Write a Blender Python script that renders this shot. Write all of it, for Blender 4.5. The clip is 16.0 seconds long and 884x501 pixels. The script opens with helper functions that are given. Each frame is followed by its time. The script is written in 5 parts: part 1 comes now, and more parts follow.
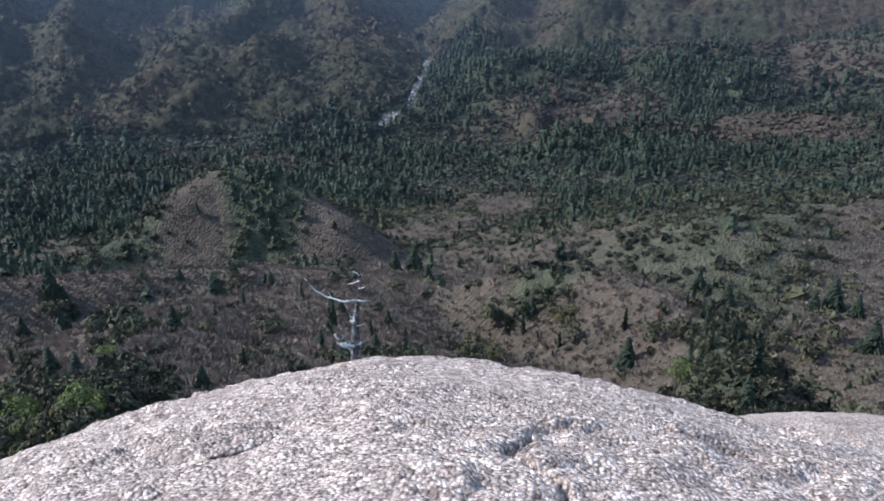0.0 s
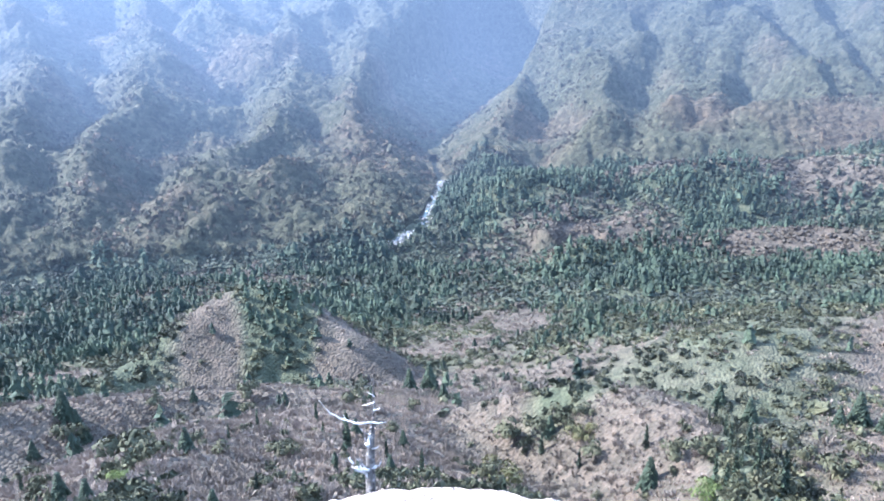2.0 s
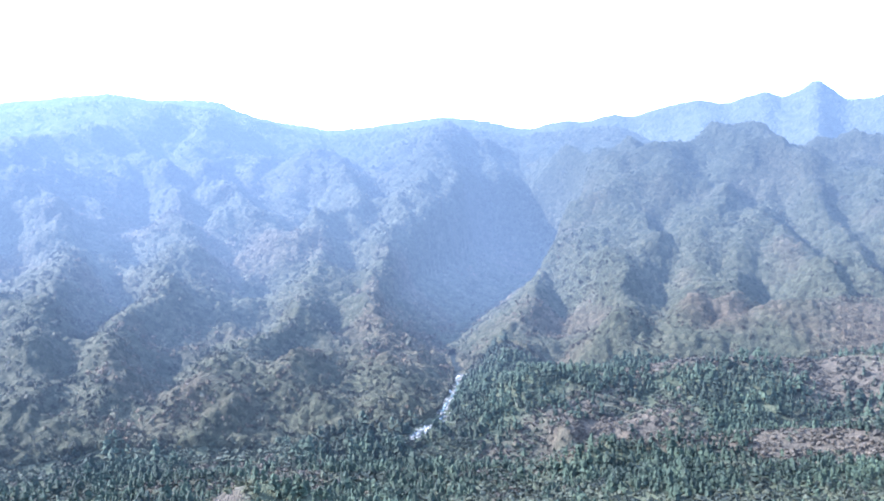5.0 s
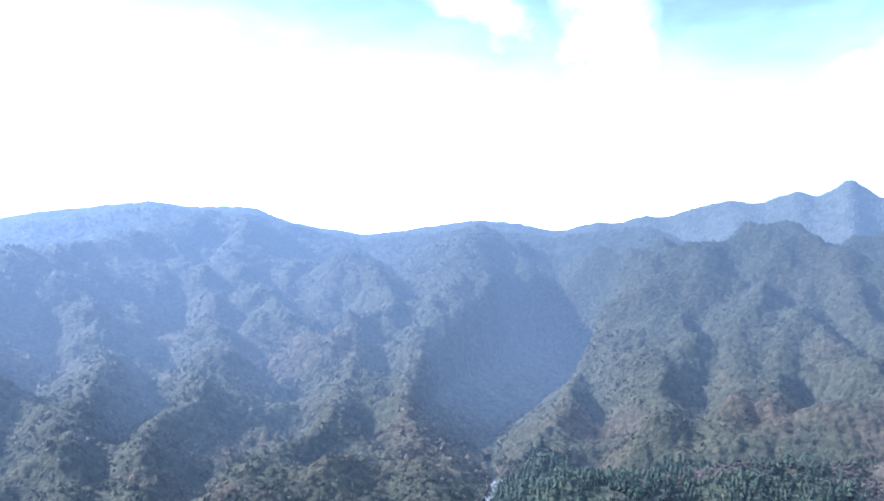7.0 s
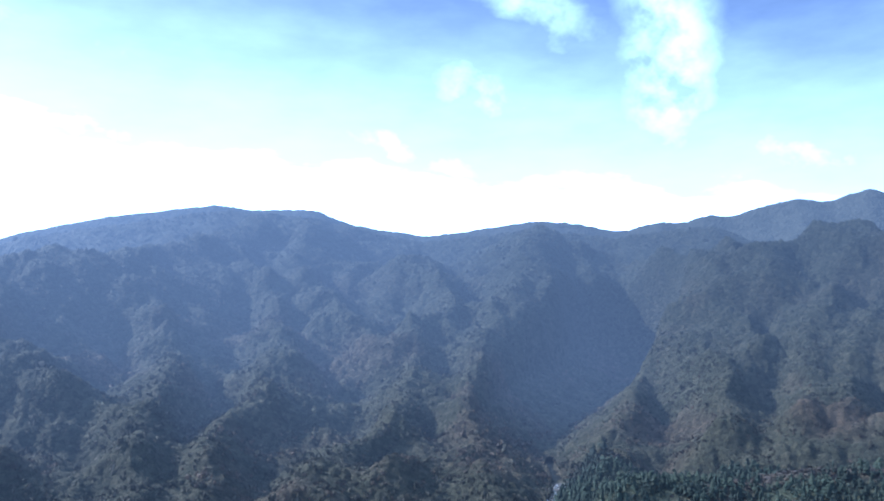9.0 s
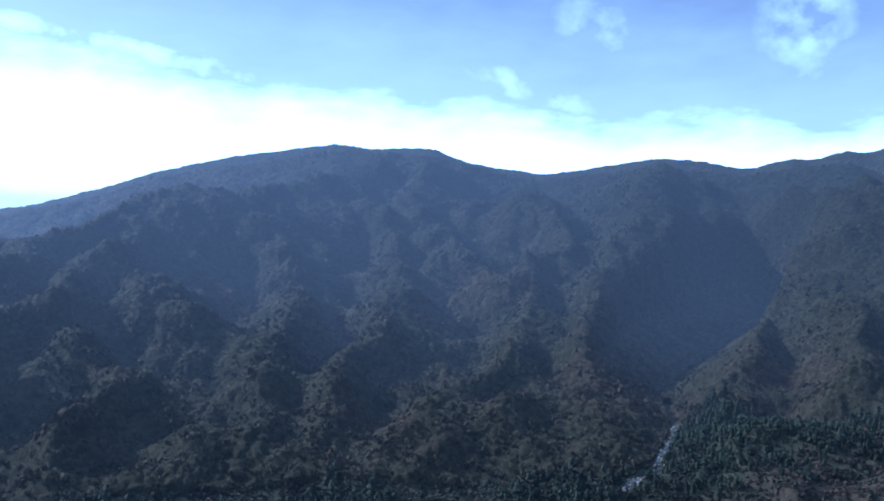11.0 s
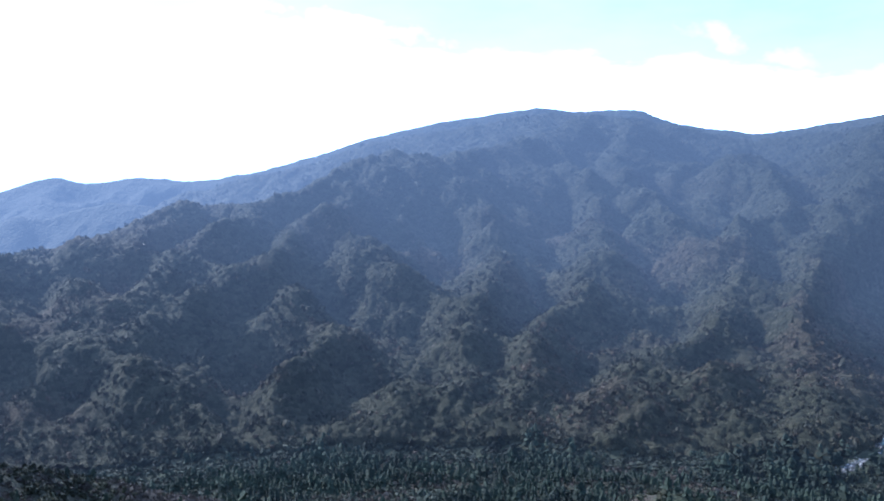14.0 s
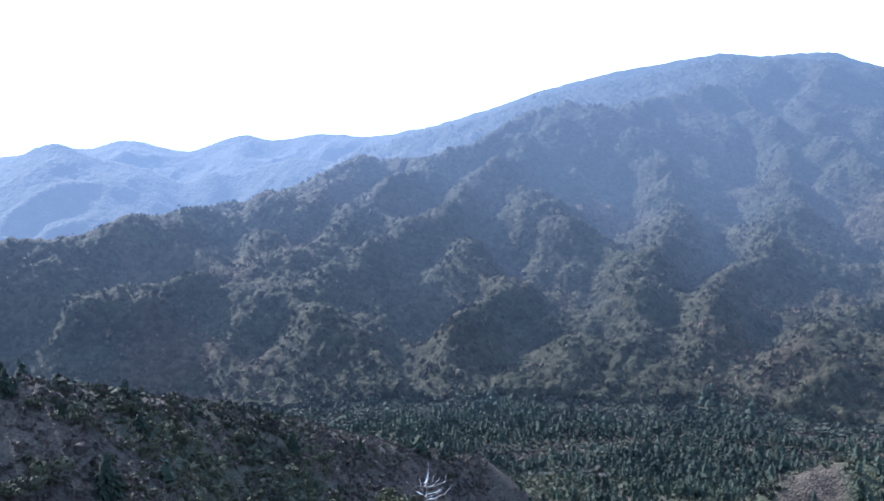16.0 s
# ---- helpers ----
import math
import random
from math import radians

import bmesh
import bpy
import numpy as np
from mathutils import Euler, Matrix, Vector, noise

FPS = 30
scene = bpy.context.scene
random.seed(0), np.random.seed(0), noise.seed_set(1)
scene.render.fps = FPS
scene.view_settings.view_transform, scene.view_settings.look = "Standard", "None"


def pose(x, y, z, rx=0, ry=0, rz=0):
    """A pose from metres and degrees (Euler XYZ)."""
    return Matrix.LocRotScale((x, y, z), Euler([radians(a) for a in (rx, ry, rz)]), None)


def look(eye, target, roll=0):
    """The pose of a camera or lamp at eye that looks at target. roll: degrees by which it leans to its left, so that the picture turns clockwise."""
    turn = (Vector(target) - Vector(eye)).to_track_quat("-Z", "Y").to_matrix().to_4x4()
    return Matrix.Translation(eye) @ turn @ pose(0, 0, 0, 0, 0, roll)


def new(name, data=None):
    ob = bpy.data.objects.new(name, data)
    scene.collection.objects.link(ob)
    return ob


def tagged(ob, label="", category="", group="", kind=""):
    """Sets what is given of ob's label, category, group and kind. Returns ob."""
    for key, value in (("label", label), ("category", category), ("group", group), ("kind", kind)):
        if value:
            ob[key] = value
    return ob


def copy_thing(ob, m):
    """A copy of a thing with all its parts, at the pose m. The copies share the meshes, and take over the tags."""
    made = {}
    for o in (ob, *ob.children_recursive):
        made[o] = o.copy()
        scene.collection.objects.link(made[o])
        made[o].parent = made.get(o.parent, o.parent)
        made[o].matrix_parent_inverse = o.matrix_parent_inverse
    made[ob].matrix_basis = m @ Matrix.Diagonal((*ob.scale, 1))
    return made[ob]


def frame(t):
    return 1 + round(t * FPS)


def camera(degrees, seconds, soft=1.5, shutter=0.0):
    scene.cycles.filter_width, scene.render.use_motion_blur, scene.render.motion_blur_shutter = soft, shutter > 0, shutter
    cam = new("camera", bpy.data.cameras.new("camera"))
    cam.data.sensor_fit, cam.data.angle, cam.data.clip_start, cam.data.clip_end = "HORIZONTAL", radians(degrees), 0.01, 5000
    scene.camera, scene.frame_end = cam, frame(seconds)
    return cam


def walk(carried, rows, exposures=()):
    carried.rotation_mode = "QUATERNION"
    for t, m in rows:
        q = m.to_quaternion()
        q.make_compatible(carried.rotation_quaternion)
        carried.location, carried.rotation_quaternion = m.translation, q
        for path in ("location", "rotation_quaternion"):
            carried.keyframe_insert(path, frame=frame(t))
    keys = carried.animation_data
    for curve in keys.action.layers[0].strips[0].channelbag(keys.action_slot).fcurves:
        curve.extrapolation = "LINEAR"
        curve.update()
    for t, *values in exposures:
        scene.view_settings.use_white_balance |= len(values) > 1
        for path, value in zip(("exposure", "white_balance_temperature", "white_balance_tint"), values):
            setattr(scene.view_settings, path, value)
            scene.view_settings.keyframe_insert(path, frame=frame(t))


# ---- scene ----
import itertools

cam = camera(54.26, 16.0, soft=1.8)
walk(cam, [
    (0.0, pose(0, 0, 1.520, 67.30, 0.14, 0.20)),
    (0.5, pose(0, 0, 1.538, 69.33, 0.38, 0.50)),
    (1.0, pose(0, 0, 1.556, 71.26, 0.62, 0.65)),
    (1.5, pose(0, 0, 1.575, 73.11, 0.82, 0.80)),
    (2.0, pose(0, 0, 1.593, 75.10, 1.12, 0.90)),
    (2.5, pose(0, 0, 1.600, 77.15, 1.42, 1.14)),
    (3.0, pose(0, 0, 1.600, 79.36, 1.69, 1.36)),
    (3.5, pose(0, 0, 1.600, 81.66, 1.56, 1.61)),
    (4.0, pose(0, 0, 1.600, 83.83, 1.07, 1.81)),
    (4.5, pose(0, 0, 1.600, 85.86, 0.62, 1.97)),
    (7.0, pose(0, 0, 1.600, 94.73, 0.79, 4.50)),
    (7.5, pose(0, 0, 1.600, 95.30, 0.96, 5.29)),
    (8.0, pose(0, 0, 1.600, 95.31, 1.01, 6.01)),
    (10.5, pose(0, 0, 1.600, 92.32, 0.25, 14.18)),
    (11.0, pose(0, 0, 1.600, 90.88, 0.13, 16.22)),
    (11.5, pose(0, 0, 1.600, 89.81, 0.08, 18.29)),
    (12.0, pose(0, 0, 1.600, 89.15, 0.17, 20.40)),
    (12.5, pose(0, 0, 1.600, 88.92, 0.08, 22.47)),
    (13.0, pose(0, 0, 1.600, 88.97, 0.06, 24.77)),
    (13.5, pose(0, 0, 1.600, 89.02, 0.03, 27.19)),
    (14.0, pose(0, 0, 1.600, 88.51, -0.10, 29.55)),
    (14.5, pose(0, 0, 1.600, 87.57, -0.20, 32.08)),
    (15.0, pose(0, 0, 1.600, 86.66, -0.14, 34.88)),
    (15.5, pose(0, 0, 1.600, 85.85, -0.05, 37.84)),
    (16.0, pose(0, 0, 1.600, 85.40, 0.17, 40.91)),
], exposures=[   # seconds, stops, kelvin, tint
    (0.0, 0.86, 5650, 10), (0.5, 1.12, 5600, 10), (1.0, 1.65, 5450, 10), (1.5, 2.3, 5350, 11), (2.5, 3.05, 5300, 11), (3.5, 3.22, 5250, 11), (4.5, 2.92, 5250, 11), (7.0, 2.08, 5150, 10), (8.0, 1.9, 5050, 10),
    (10.5, 0.1, 4750, 11), (11.5, 0.27, 4700, 11), (12.5, 0.62, 4750, 11), (13.5, 0.9, 4950, 11), (15.0, 1.18, 5150, 11), (16.0, 1.52, 5300, 11),
])

# ---- sky and sun ----
SUN_AZ, SUN_EL = -80.0, 36.0          # degrees; azimuth from +y towards +x
world = bpy.data.worlds.new("sky")
scene.world = world
world.use_nodes = True
wn, wl = world.node_tree.nodes, world.node_tree.links
wn.clear()
w_out = wn.new("ShaderNodeOutputWorld")
w_bg = wn.new("ShaderNodeBackground")
w_bg.inputs["Strength"].default_value = 0.075
w_sky = wn.new("ShaderNodeTexSky")
w_sky.sky_type = "NISHITA"
w_sky.sun_disc = False
w_sky.sun_elevation = radians(SUN_EL)
w_sky.sun_rotation = radians(SUN_AZ)
w_sky.altitude = 1000
w_sky.air_density, w_sky.dust_density, w_sky.ozone_density = 1.0, 2.0, 1.5
w_tc = wn.new("ShaderNodeTexCoord")
def w_math(op, a, b=0.0, c=0.0):
    m = wn.new("ShaderNodeMath")
    m.operation = op
    for socket, v in zip(m.inputs, (a, b, c)):
        if isinstance(v, (int, float)):
            socket.default_value = v
        else:
            wl.new(v, socket)
    return m.outputs["Value"]


def w_fade(value, lo, hi):
    """0 at lo, 1 at hi, with a soft step between."""
    r = wn.new("ShaderNodeMapRange")
    r.interpolation_type = "SMOOTHSTEP"
    r.inputs["From Min"].default_value, r.inputs["From Max"].default_value = lo, hi
    wl.new(value, r.inputs["Value"])
    return r.outputs["Result"]


def w_noise(scale, stretch, detail=5.0, turn=0.0):
    m = wn.new("ShaderNodeMapping")
    m.inputs["Scale"].default_value = stretch
    m.inputs["Rotation"].default_value = (0, 0, radians(turn))
    wl.new(w_plane.outputs["Vector"], m.inputs["Vector"])
    t = wn.new("ShaderNodeTexNoise")
    t.inputs["Scale"].default_value, t.inputs["Detail"].default_value, t.inputs["Roughness"].default_value = scale, detail, 0.55
    wl.new(m.outputs["Vector"], t.inputs["Vector"])
    return t.outputs["Fac"]


w_xyz = wn.new("ShaderNodeSeparateXYZ")
wl.new(w_tc.outputs["Generated"], w_xyz.inputs["Vector"])
w_az = w_math("MULTIPLY", w_math("ARCTAN2", w_xyz.outputs["X"], w_xyz.outputs["Y"]), 180 / math.pi)
w_el = w_math("MULTIPLY", w_math("ARCSINE", w_xyz.outputs["Z"]), 180 / math.pi)
w_plane = wn.new("ShaderNodeCombineXYZ")      # degrees of azimuth and height
wl.new(w_az, w_plane.inputs["X"])
wl.new(w_el, w_plane.inputs["Y"])
w_rough = w_math("SUBTRACT", w_noise(0.22, (0.55, 1.5, 1.0), turn=12), 0.5)
w_bend = w_math("SUBTRACT", w_noise(0.10, (1.0, 1.0, 1.0), 2.0), 0.5)
# the bank of bright cloud on the sunny side: its upper edge sinks from the sun towards the pinnacle
w_edge = wn.new("ShaderNodeMapRange")
for key, v in (("From Min", -45), ("From Max", 22), ("To Min", 13.2), ("To Max", 7.0)):
    w_edge.inputs[key].default_value = v
wl.new(w_az, w_edge.inputs["Value"])
w_above = w_math("SUBTRACT", w_math("MULTIPLY_ADD", w_rough, 7.0, w_el), w_edge.outputs["Result"])
w_cover = w_math("MAXIMUM", w_fade(w_above, 2.2, -2.6), w_math("MULTIPLY", w_fade(w_above, 15.0, -3.0), 0.36))
w_tear = w_fade(w_noise(0.32, (0.8, 0.9, 1.0), 4.0, 35), 0.2, 0.7)
# drawn-out streaks: from, to (azimuth, height), half width, strength
for (a0, e0), (a1, e1), wide, much in (((-47, 14.4), (-27, 12.1), 0.7, 0.9), ((-25, 15.2), (-13, 11.8), 0.8, 0.35), ((-15.5, 13), (-5.0, 9.6), 0.9, 0.75), ((-9.5, 16.2), (-2.5, 13.5), 1.1, 0.7), ((-6, 22.5), (1.5, 18.5), 0.9, 0.6), ((6.6, 24), (6.4, 11), 2.0, 0.85),
                                       ((10.5, 10.6), (18, 10.2), 1.0, 0.75), ((18, 13.2), (26, 16), 0.8, 0.4), ((-3, 13.5), (4, 10), 1.2, 0.3), ((-44, 19), (-24, 16.5), 0.8, 0.35)):
    n_len = math.hypot(a1 - a0, e1 - e0)
    ux, uy = (a1 - a0) / n_len, (e1 - e0) / n_len
    p_az, p_el = w_math("SUBTRACT", w_math("MULTIPLY_ADD", w_bend, 5.0, w_az), a0), w_math("SUBTRACT", w_math("MULTIPLY_ADD", w_rough, 4.0, w_el), e0)
    run = w_math("ADD", w_math("MULTIPLY", p_az, ux), w_math("MULTIPLY", p_el, uy))
    off = w_math("ABSOLUTE", w_math("SUBTRACT", w_math("MULTIPLY", p_el, ux), w_math("MULTIPLY", p_az, uy)))
    ends = w_math("MULTIPLY", w_fade(run, -3.5, 3.5), w_fade(run, n_len + 3.5, n_len - 3.5))
    w_cover = w_math("MAXIMUM", w_cover, w_math("MULTIPLY", w_math("MULTIPLY", w_fade(off, wide * 2.4, 0.0), ends), w_math("MULTIPLY", w_tear, much * 0.75)))
w_cover = w_math("MAXIMUM", w_cover, w_math("MULTIPLY", w_fade(w_noise(0.06, (0.8, 2.0, 1.0), turn=-15), 0.5, 0.85), 0.3))
w_cover = w_math("MAXIMUM", w_cover, w_math("MULTIPLY", w_fade(w_el, 24.0, 48.0), 0.38))      # unseen thin cloud veil overhead, added to raise the sky's fill light
w_mix = wn.new("ShaderNodeMix")
w_mix.data_type = "RGBA"
w_mix.inputs["B"].default_value = (17.0, 22.0, 30.0, 1.0)
wl.new(w_cover, w_mix.inputs["Factor"])
w_deep = wn.new("ShaderNodeMix")              # the clear air of a winter day: darker and bluer than the haze of a plain
w_deep.data_type, w_deep.blend_type = "RGBA", "MULTIPLY"
w_deep.inputs["Factor"].default_value = 1.0
w_deep.inputs["B"].default_value = (1.0, 0.91, 0.96, 1.0)
wl.new(w_sky.outputs["Color"], w_deep.inputs["A"])
wl.new(w_deep.outputs["Result"], w_mix.inputs["A"])
# a grey bank far off, low over the ranges
w_grey = wn.new("ShaderNodeMix")
w_grey.data_type = "RGBA"
w_grey.inputs["B"].default_value = (10.0, 13.2, 18.5, 1.0)
w_low = w_math("MULTIPLY", w_fade(w_math("MULTIPLY_ADD", w_rough, 3.5, w_el), 5.2, 3.6), w_fade(w_az, -34, -40))
wl.new(w_math("MULTIPLY", w_low, 0.8), w_grey.inputs["Factor"])
wl.new(w_mix.outputs["Result"], w_grey.inputs["A"])
wl.new(w_grey.outputs["Result"], w_bg.inputs["Color"])
wl.new(w_bg.outputs["Background"], w_out.inputs["Surface"])


def polar(az, d):
    """Plan place of an azimuth in degrees and a distance in metres from the lookout."""
    a = np.radians(az)
    return np.sin(a) * d, np.cos(a) * d


sun = new("sun", bpy.data.lights.new("sun", "SUN"))
sun.data.energy, sun.data.angle, sun.data.color = 4.5, radians(0.53), (1.0, 0.90, 0.77)
sx, sy = polar(SUN_AZ, math.cos(radians(SUN_EL)))
sun.matrix_world = look((900 * float(sx), 900 * float(sy), 900 * math.sin(radians(SUN_EL))), (0, 0, 0))


# ---- materials ----
def material(name, build, rough=0.85, spec=0.3):
    m = bpy.data.materials.new(name)
    m.use_nodes = True
    nt = m.node_tree
    bsdf = nt.nodes["Principled BSDF"]
    bsdf.inputs["Roughness"].default_value = rough
    bsdf.inputs["Specular IOR Level"].default_value = spec
    build(nt, nt.nodes, nt.links, bsdf)
    return m


def noise_node(n, l, scale, detail=4.0, coord="Object", rough=0.55, tex="ShaderNodeTexNoise"):
    tc = n.new("ShaderNodeTexCoord")
    t = n.new(tex)
    t.inputs["Scale"].default_value = scale
    if tex == "ShaderNodeTexNoise":
        t.inputs["Detail"].default_value = detail
        t.inputs["Roughness"].default_value = rough
    l.new(tc.outputs[coord], t.inputs["Vector"])
    return t


def ramp_node(n, l, source, stops):
    r = n.new("ShaderNodeValToRGB")
    e = r.color_ramp.elements
    e[0].position, e[0].color = stops[0][0], (*stops[0][1], 1)
    e[1].position, e[1].color = stops[-1][0], (*stops[-1][1], 1)
    for p, c in stops[1:-1]:
        k = e.new(p)
        k.color = (*c, 1)
    l.new(source, r.inputs["Fac"])
    return r


def blend_node(n, l, fac, a, b, mode="MIX"):
    m = n.new("ShaderNodeMix")
    m.data_type = "RGBA"
    m.blend_type = mode
    for key, v in (("Factor", fac), ("A", a), ("B", b)):
        if isinstance(v, (int, float)):
            m.inputs[key].default_value = v
        elif isinstance(v, tuple):
            m.inputs[key].default_value = (*v, 1)
        else:
            l.new(v, m.inputs[key])
    return m.outputs["Result"]


def bump_node(n, l, height, bsdf, strength, distance):
    b = n.new("ShaderNodeBump")
    b.inputs["Strength"].default_value = strength
    b.inputs["Distance"].default_value = distance
    l.new(height, b.inputs["Height"])
    l.new(b.outputs["Normal"], bsdf.inputs["Normal"])


def painted_haze(n, l, bsdf, colour=(0.50, 0.66, 1.0)):
    """Haze painted into the emission: faintly blue, stronger farther off and towards the sun."""
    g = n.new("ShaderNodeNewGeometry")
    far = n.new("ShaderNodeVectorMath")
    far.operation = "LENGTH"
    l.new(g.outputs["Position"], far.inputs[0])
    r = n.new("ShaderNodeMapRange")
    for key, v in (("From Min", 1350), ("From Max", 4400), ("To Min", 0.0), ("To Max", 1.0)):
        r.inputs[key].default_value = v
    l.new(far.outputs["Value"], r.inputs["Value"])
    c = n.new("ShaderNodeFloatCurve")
    for k, (p, v) in enumerate(HAZE_CURVE):
        if 0 < k < len(HAZE_CURVE) - 1:
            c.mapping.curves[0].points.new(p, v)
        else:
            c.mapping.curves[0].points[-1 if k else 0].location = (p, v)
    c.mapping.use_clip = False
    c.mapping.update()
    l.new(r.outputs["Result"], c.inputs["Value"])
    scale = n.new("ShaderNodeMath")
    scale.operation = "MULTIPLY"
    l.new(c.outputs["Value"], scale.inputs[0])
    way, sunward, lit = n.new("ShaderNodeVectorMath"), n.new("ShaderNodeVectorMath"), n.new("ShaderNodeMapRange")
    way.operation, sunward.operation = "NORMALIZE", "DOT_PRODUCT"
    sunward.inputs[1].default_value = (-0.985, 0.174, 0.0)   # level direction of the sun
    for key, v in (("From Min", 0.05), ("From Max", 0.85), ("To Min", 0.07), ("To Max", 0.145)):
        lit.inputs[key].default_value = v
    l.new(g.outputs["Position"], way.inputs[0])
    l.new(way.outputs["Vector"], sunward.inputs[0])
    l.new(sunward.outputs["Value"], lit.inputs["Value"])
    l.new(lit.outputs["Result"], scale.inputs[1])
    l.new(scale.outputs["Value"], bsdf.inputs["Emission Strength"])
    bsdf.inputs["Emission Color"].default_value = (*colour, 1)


HAZE_CURVE = ((0, 0.01), (0.2, 0.23), (0.45, 0.84), (0.8, 1.28), (1, 1.42))


def haze_darkening(n, l):
    """How far the base colour is darkened for haze, 0 to 1, by height."""
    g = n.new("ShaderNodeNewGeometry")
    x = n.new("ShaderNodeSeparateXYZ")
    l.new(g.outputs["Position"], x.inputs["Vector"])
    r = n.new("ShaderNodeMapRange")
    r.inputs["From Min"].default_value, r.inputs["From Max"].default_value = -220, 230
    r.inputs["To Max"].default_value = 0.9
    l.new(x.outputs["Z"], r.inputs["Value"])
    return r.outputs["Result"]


def foliage(name, stops, patch, sheen=0.03, rough=0.8, trans=0.0, big=0.012, far=False):
    """Leaves or twigs: a colour for each piece, shifted over wide patches."""
    def build(nt, n, l, bsdf):
        g = n.new("ShaderNodeNewGeometry")
        cell = noise_node(n, l, 0.19, tex="ShaderNodeTexVoronoi")
        tint = n.new("ShaderNodeSeparateColor")
        l.new(cell.outputs["Color"], tint.inputs["Color"])
        pick = n.new("ShaderNodeMix")
        pick.inputs["Factor"].default_value = 0.65
        l.new(g.outputs["Random Per Island"], pick.inputs["A"])
        l.new(tint.outputs["Red"], pick.inputs["B"])
        r = ramp_node(n, l, pick.outputs["Result"], stops)
        p = noise_node(n, l, big, 4.0)
        pr = ramp_node(n, l, p.outputs["Fac"], ((0.40, (0.5, 0.52, 0.52)), (0.60, patch)))
        col = blend_node(n, l, 1.0, r.outputs["Color"], pr.outputs["Color"], "MULTIPLY")
        if far:
            # haze painted in: base darkened with height, then the glow
            col = blend_node(n, l, haze_darkening(n, l), col, (0.020, 0.024, 0.018))
            painted_haze(n, l, bsdf)
        l.new(col, bsdf.inputs["Base Color"])
        bsdf.inputs["Sheen Weight"].default_value = sheen
        bsdf.inputs["Sheen Roughness"].default_value = 0.6
        bsdf.inputs["Sheen Tint"].default_value = (0.72, 0.84, 1.0, 1)
        f = noise_node(n, l, 1.3, 3.0)
        bump_node(n, l, f.outputs["Fac"], bsdf, 0.9, 1.0)
        if trans:
            t = n.new("ShaderNodeBsdfTranslucent")
            l.new(col, t.inputs["Color"])
            mx = n.new("ShaderNodeMixShader")
            mx.inputs["Fac"].default_value = trans
            l.new(bsdf.outputs["BSDF"], mx.inputs[1])
            l.new(t.outputs["BSDF"], mx.inputs[2])
            l.new(mx.outputs["Shader"], n["Material Output"].inputs["Surface"])
    return material(name, build, rough, 0.15)


def build_ground(nt, n, l, bsdf):
    a = noise_node(n, l, 0.03, 8.0, rough=0.65)
    b = noise_node(n, l, 0.3, 6.0)
    g = ramp_node(n, l, a.outputs["Fac"], ((0.3, (0.036, 0.042, 0.027)), (0.7, (0.066, 0.070, 0.046))))
    p = ramp_node(n, l, a.outputs["Fac"], ((0.3, (0.050, 0.041, 0.033)), (0.7, (0.078, 0.065, 0.052))))
    k = n.new("ShaderNodeAttribute")
    k.attribute_name = "leaf_litter"
    c = blend_node(n, l, k.outputs["Fac"], g.outputs["Color"], p.outputs["Color"])
    # haze painted into the ground's glow too, from 1350 m outwards
    painted_haze(n, l, bsdf)
    far_brush = ramp_node(n, l, a.outputs["Fac"], ((0.3, (0.040, 0.040, 0.028)), (0.7, (0.078, 0.068, 0.050))))
    k2 = n.new("ShaderNodeAttribute")
    k2.attribute_name = "mountain_brush"
    c = blend_node(n, l, k2.outputs["Fac"], c, far_brush.outputs["Color"])
    r2 = ramp_node(n, l, b.outputs["Fac"], ((0.3, (0.7, 0.7, 0.7)), (0.7, (1.15, 1.15, 1.15))))
    hue = ramp_node(n, l, noise_node(n, l, 0.16, tex="ShaderNodeTexVoronoi").outputs["Color"], ((0.2, (0.75, 0.78, 0.75)), (0.8, (1.25, 1.2, 1.15))))
    c = blend_node(n, l, 0.8, c, hue.outputs["Color"], "MULTIPLY")
    l.new(blend_node(n, l, 1.0, c, r2.outputs["Color"], "MULTIPLY"), bsdf.inputs["Base Color"])
    v = noise_node(n, l, 0.16, tex="ShaderNodeTexVoronoi")
    w = noise_node(n, l, 0.55, tex="ShaderNodeTexVoronoi")
    top = n.new("ShaderNodeMix")
    l.new(k2.outputs["Fac"], top.inputs["Factor"])
    near_h, far_h = n.new("ShaderNodeMath"), n.new("ShaderNodeMath")
    for node, tex, size in ((near_h, w, -1.3), (far_h, v, -4.5)):
        node.operation = "MULTIPLY_ADD"
        node.inputs[1].default_value = size
        l.new(tex.outputs["Distance"], node.inputs[0])
        l.new(b.outputs["Fac"], node.inputs[2])
    l.new(near_h.outputs["Value"], top.inputs["A"])
    l.new(far_h.outputs["Value"], top.inputs["B"])
    bump_node(n, l, top.outputs["Result"], bsdf, 1.0, 1.0)


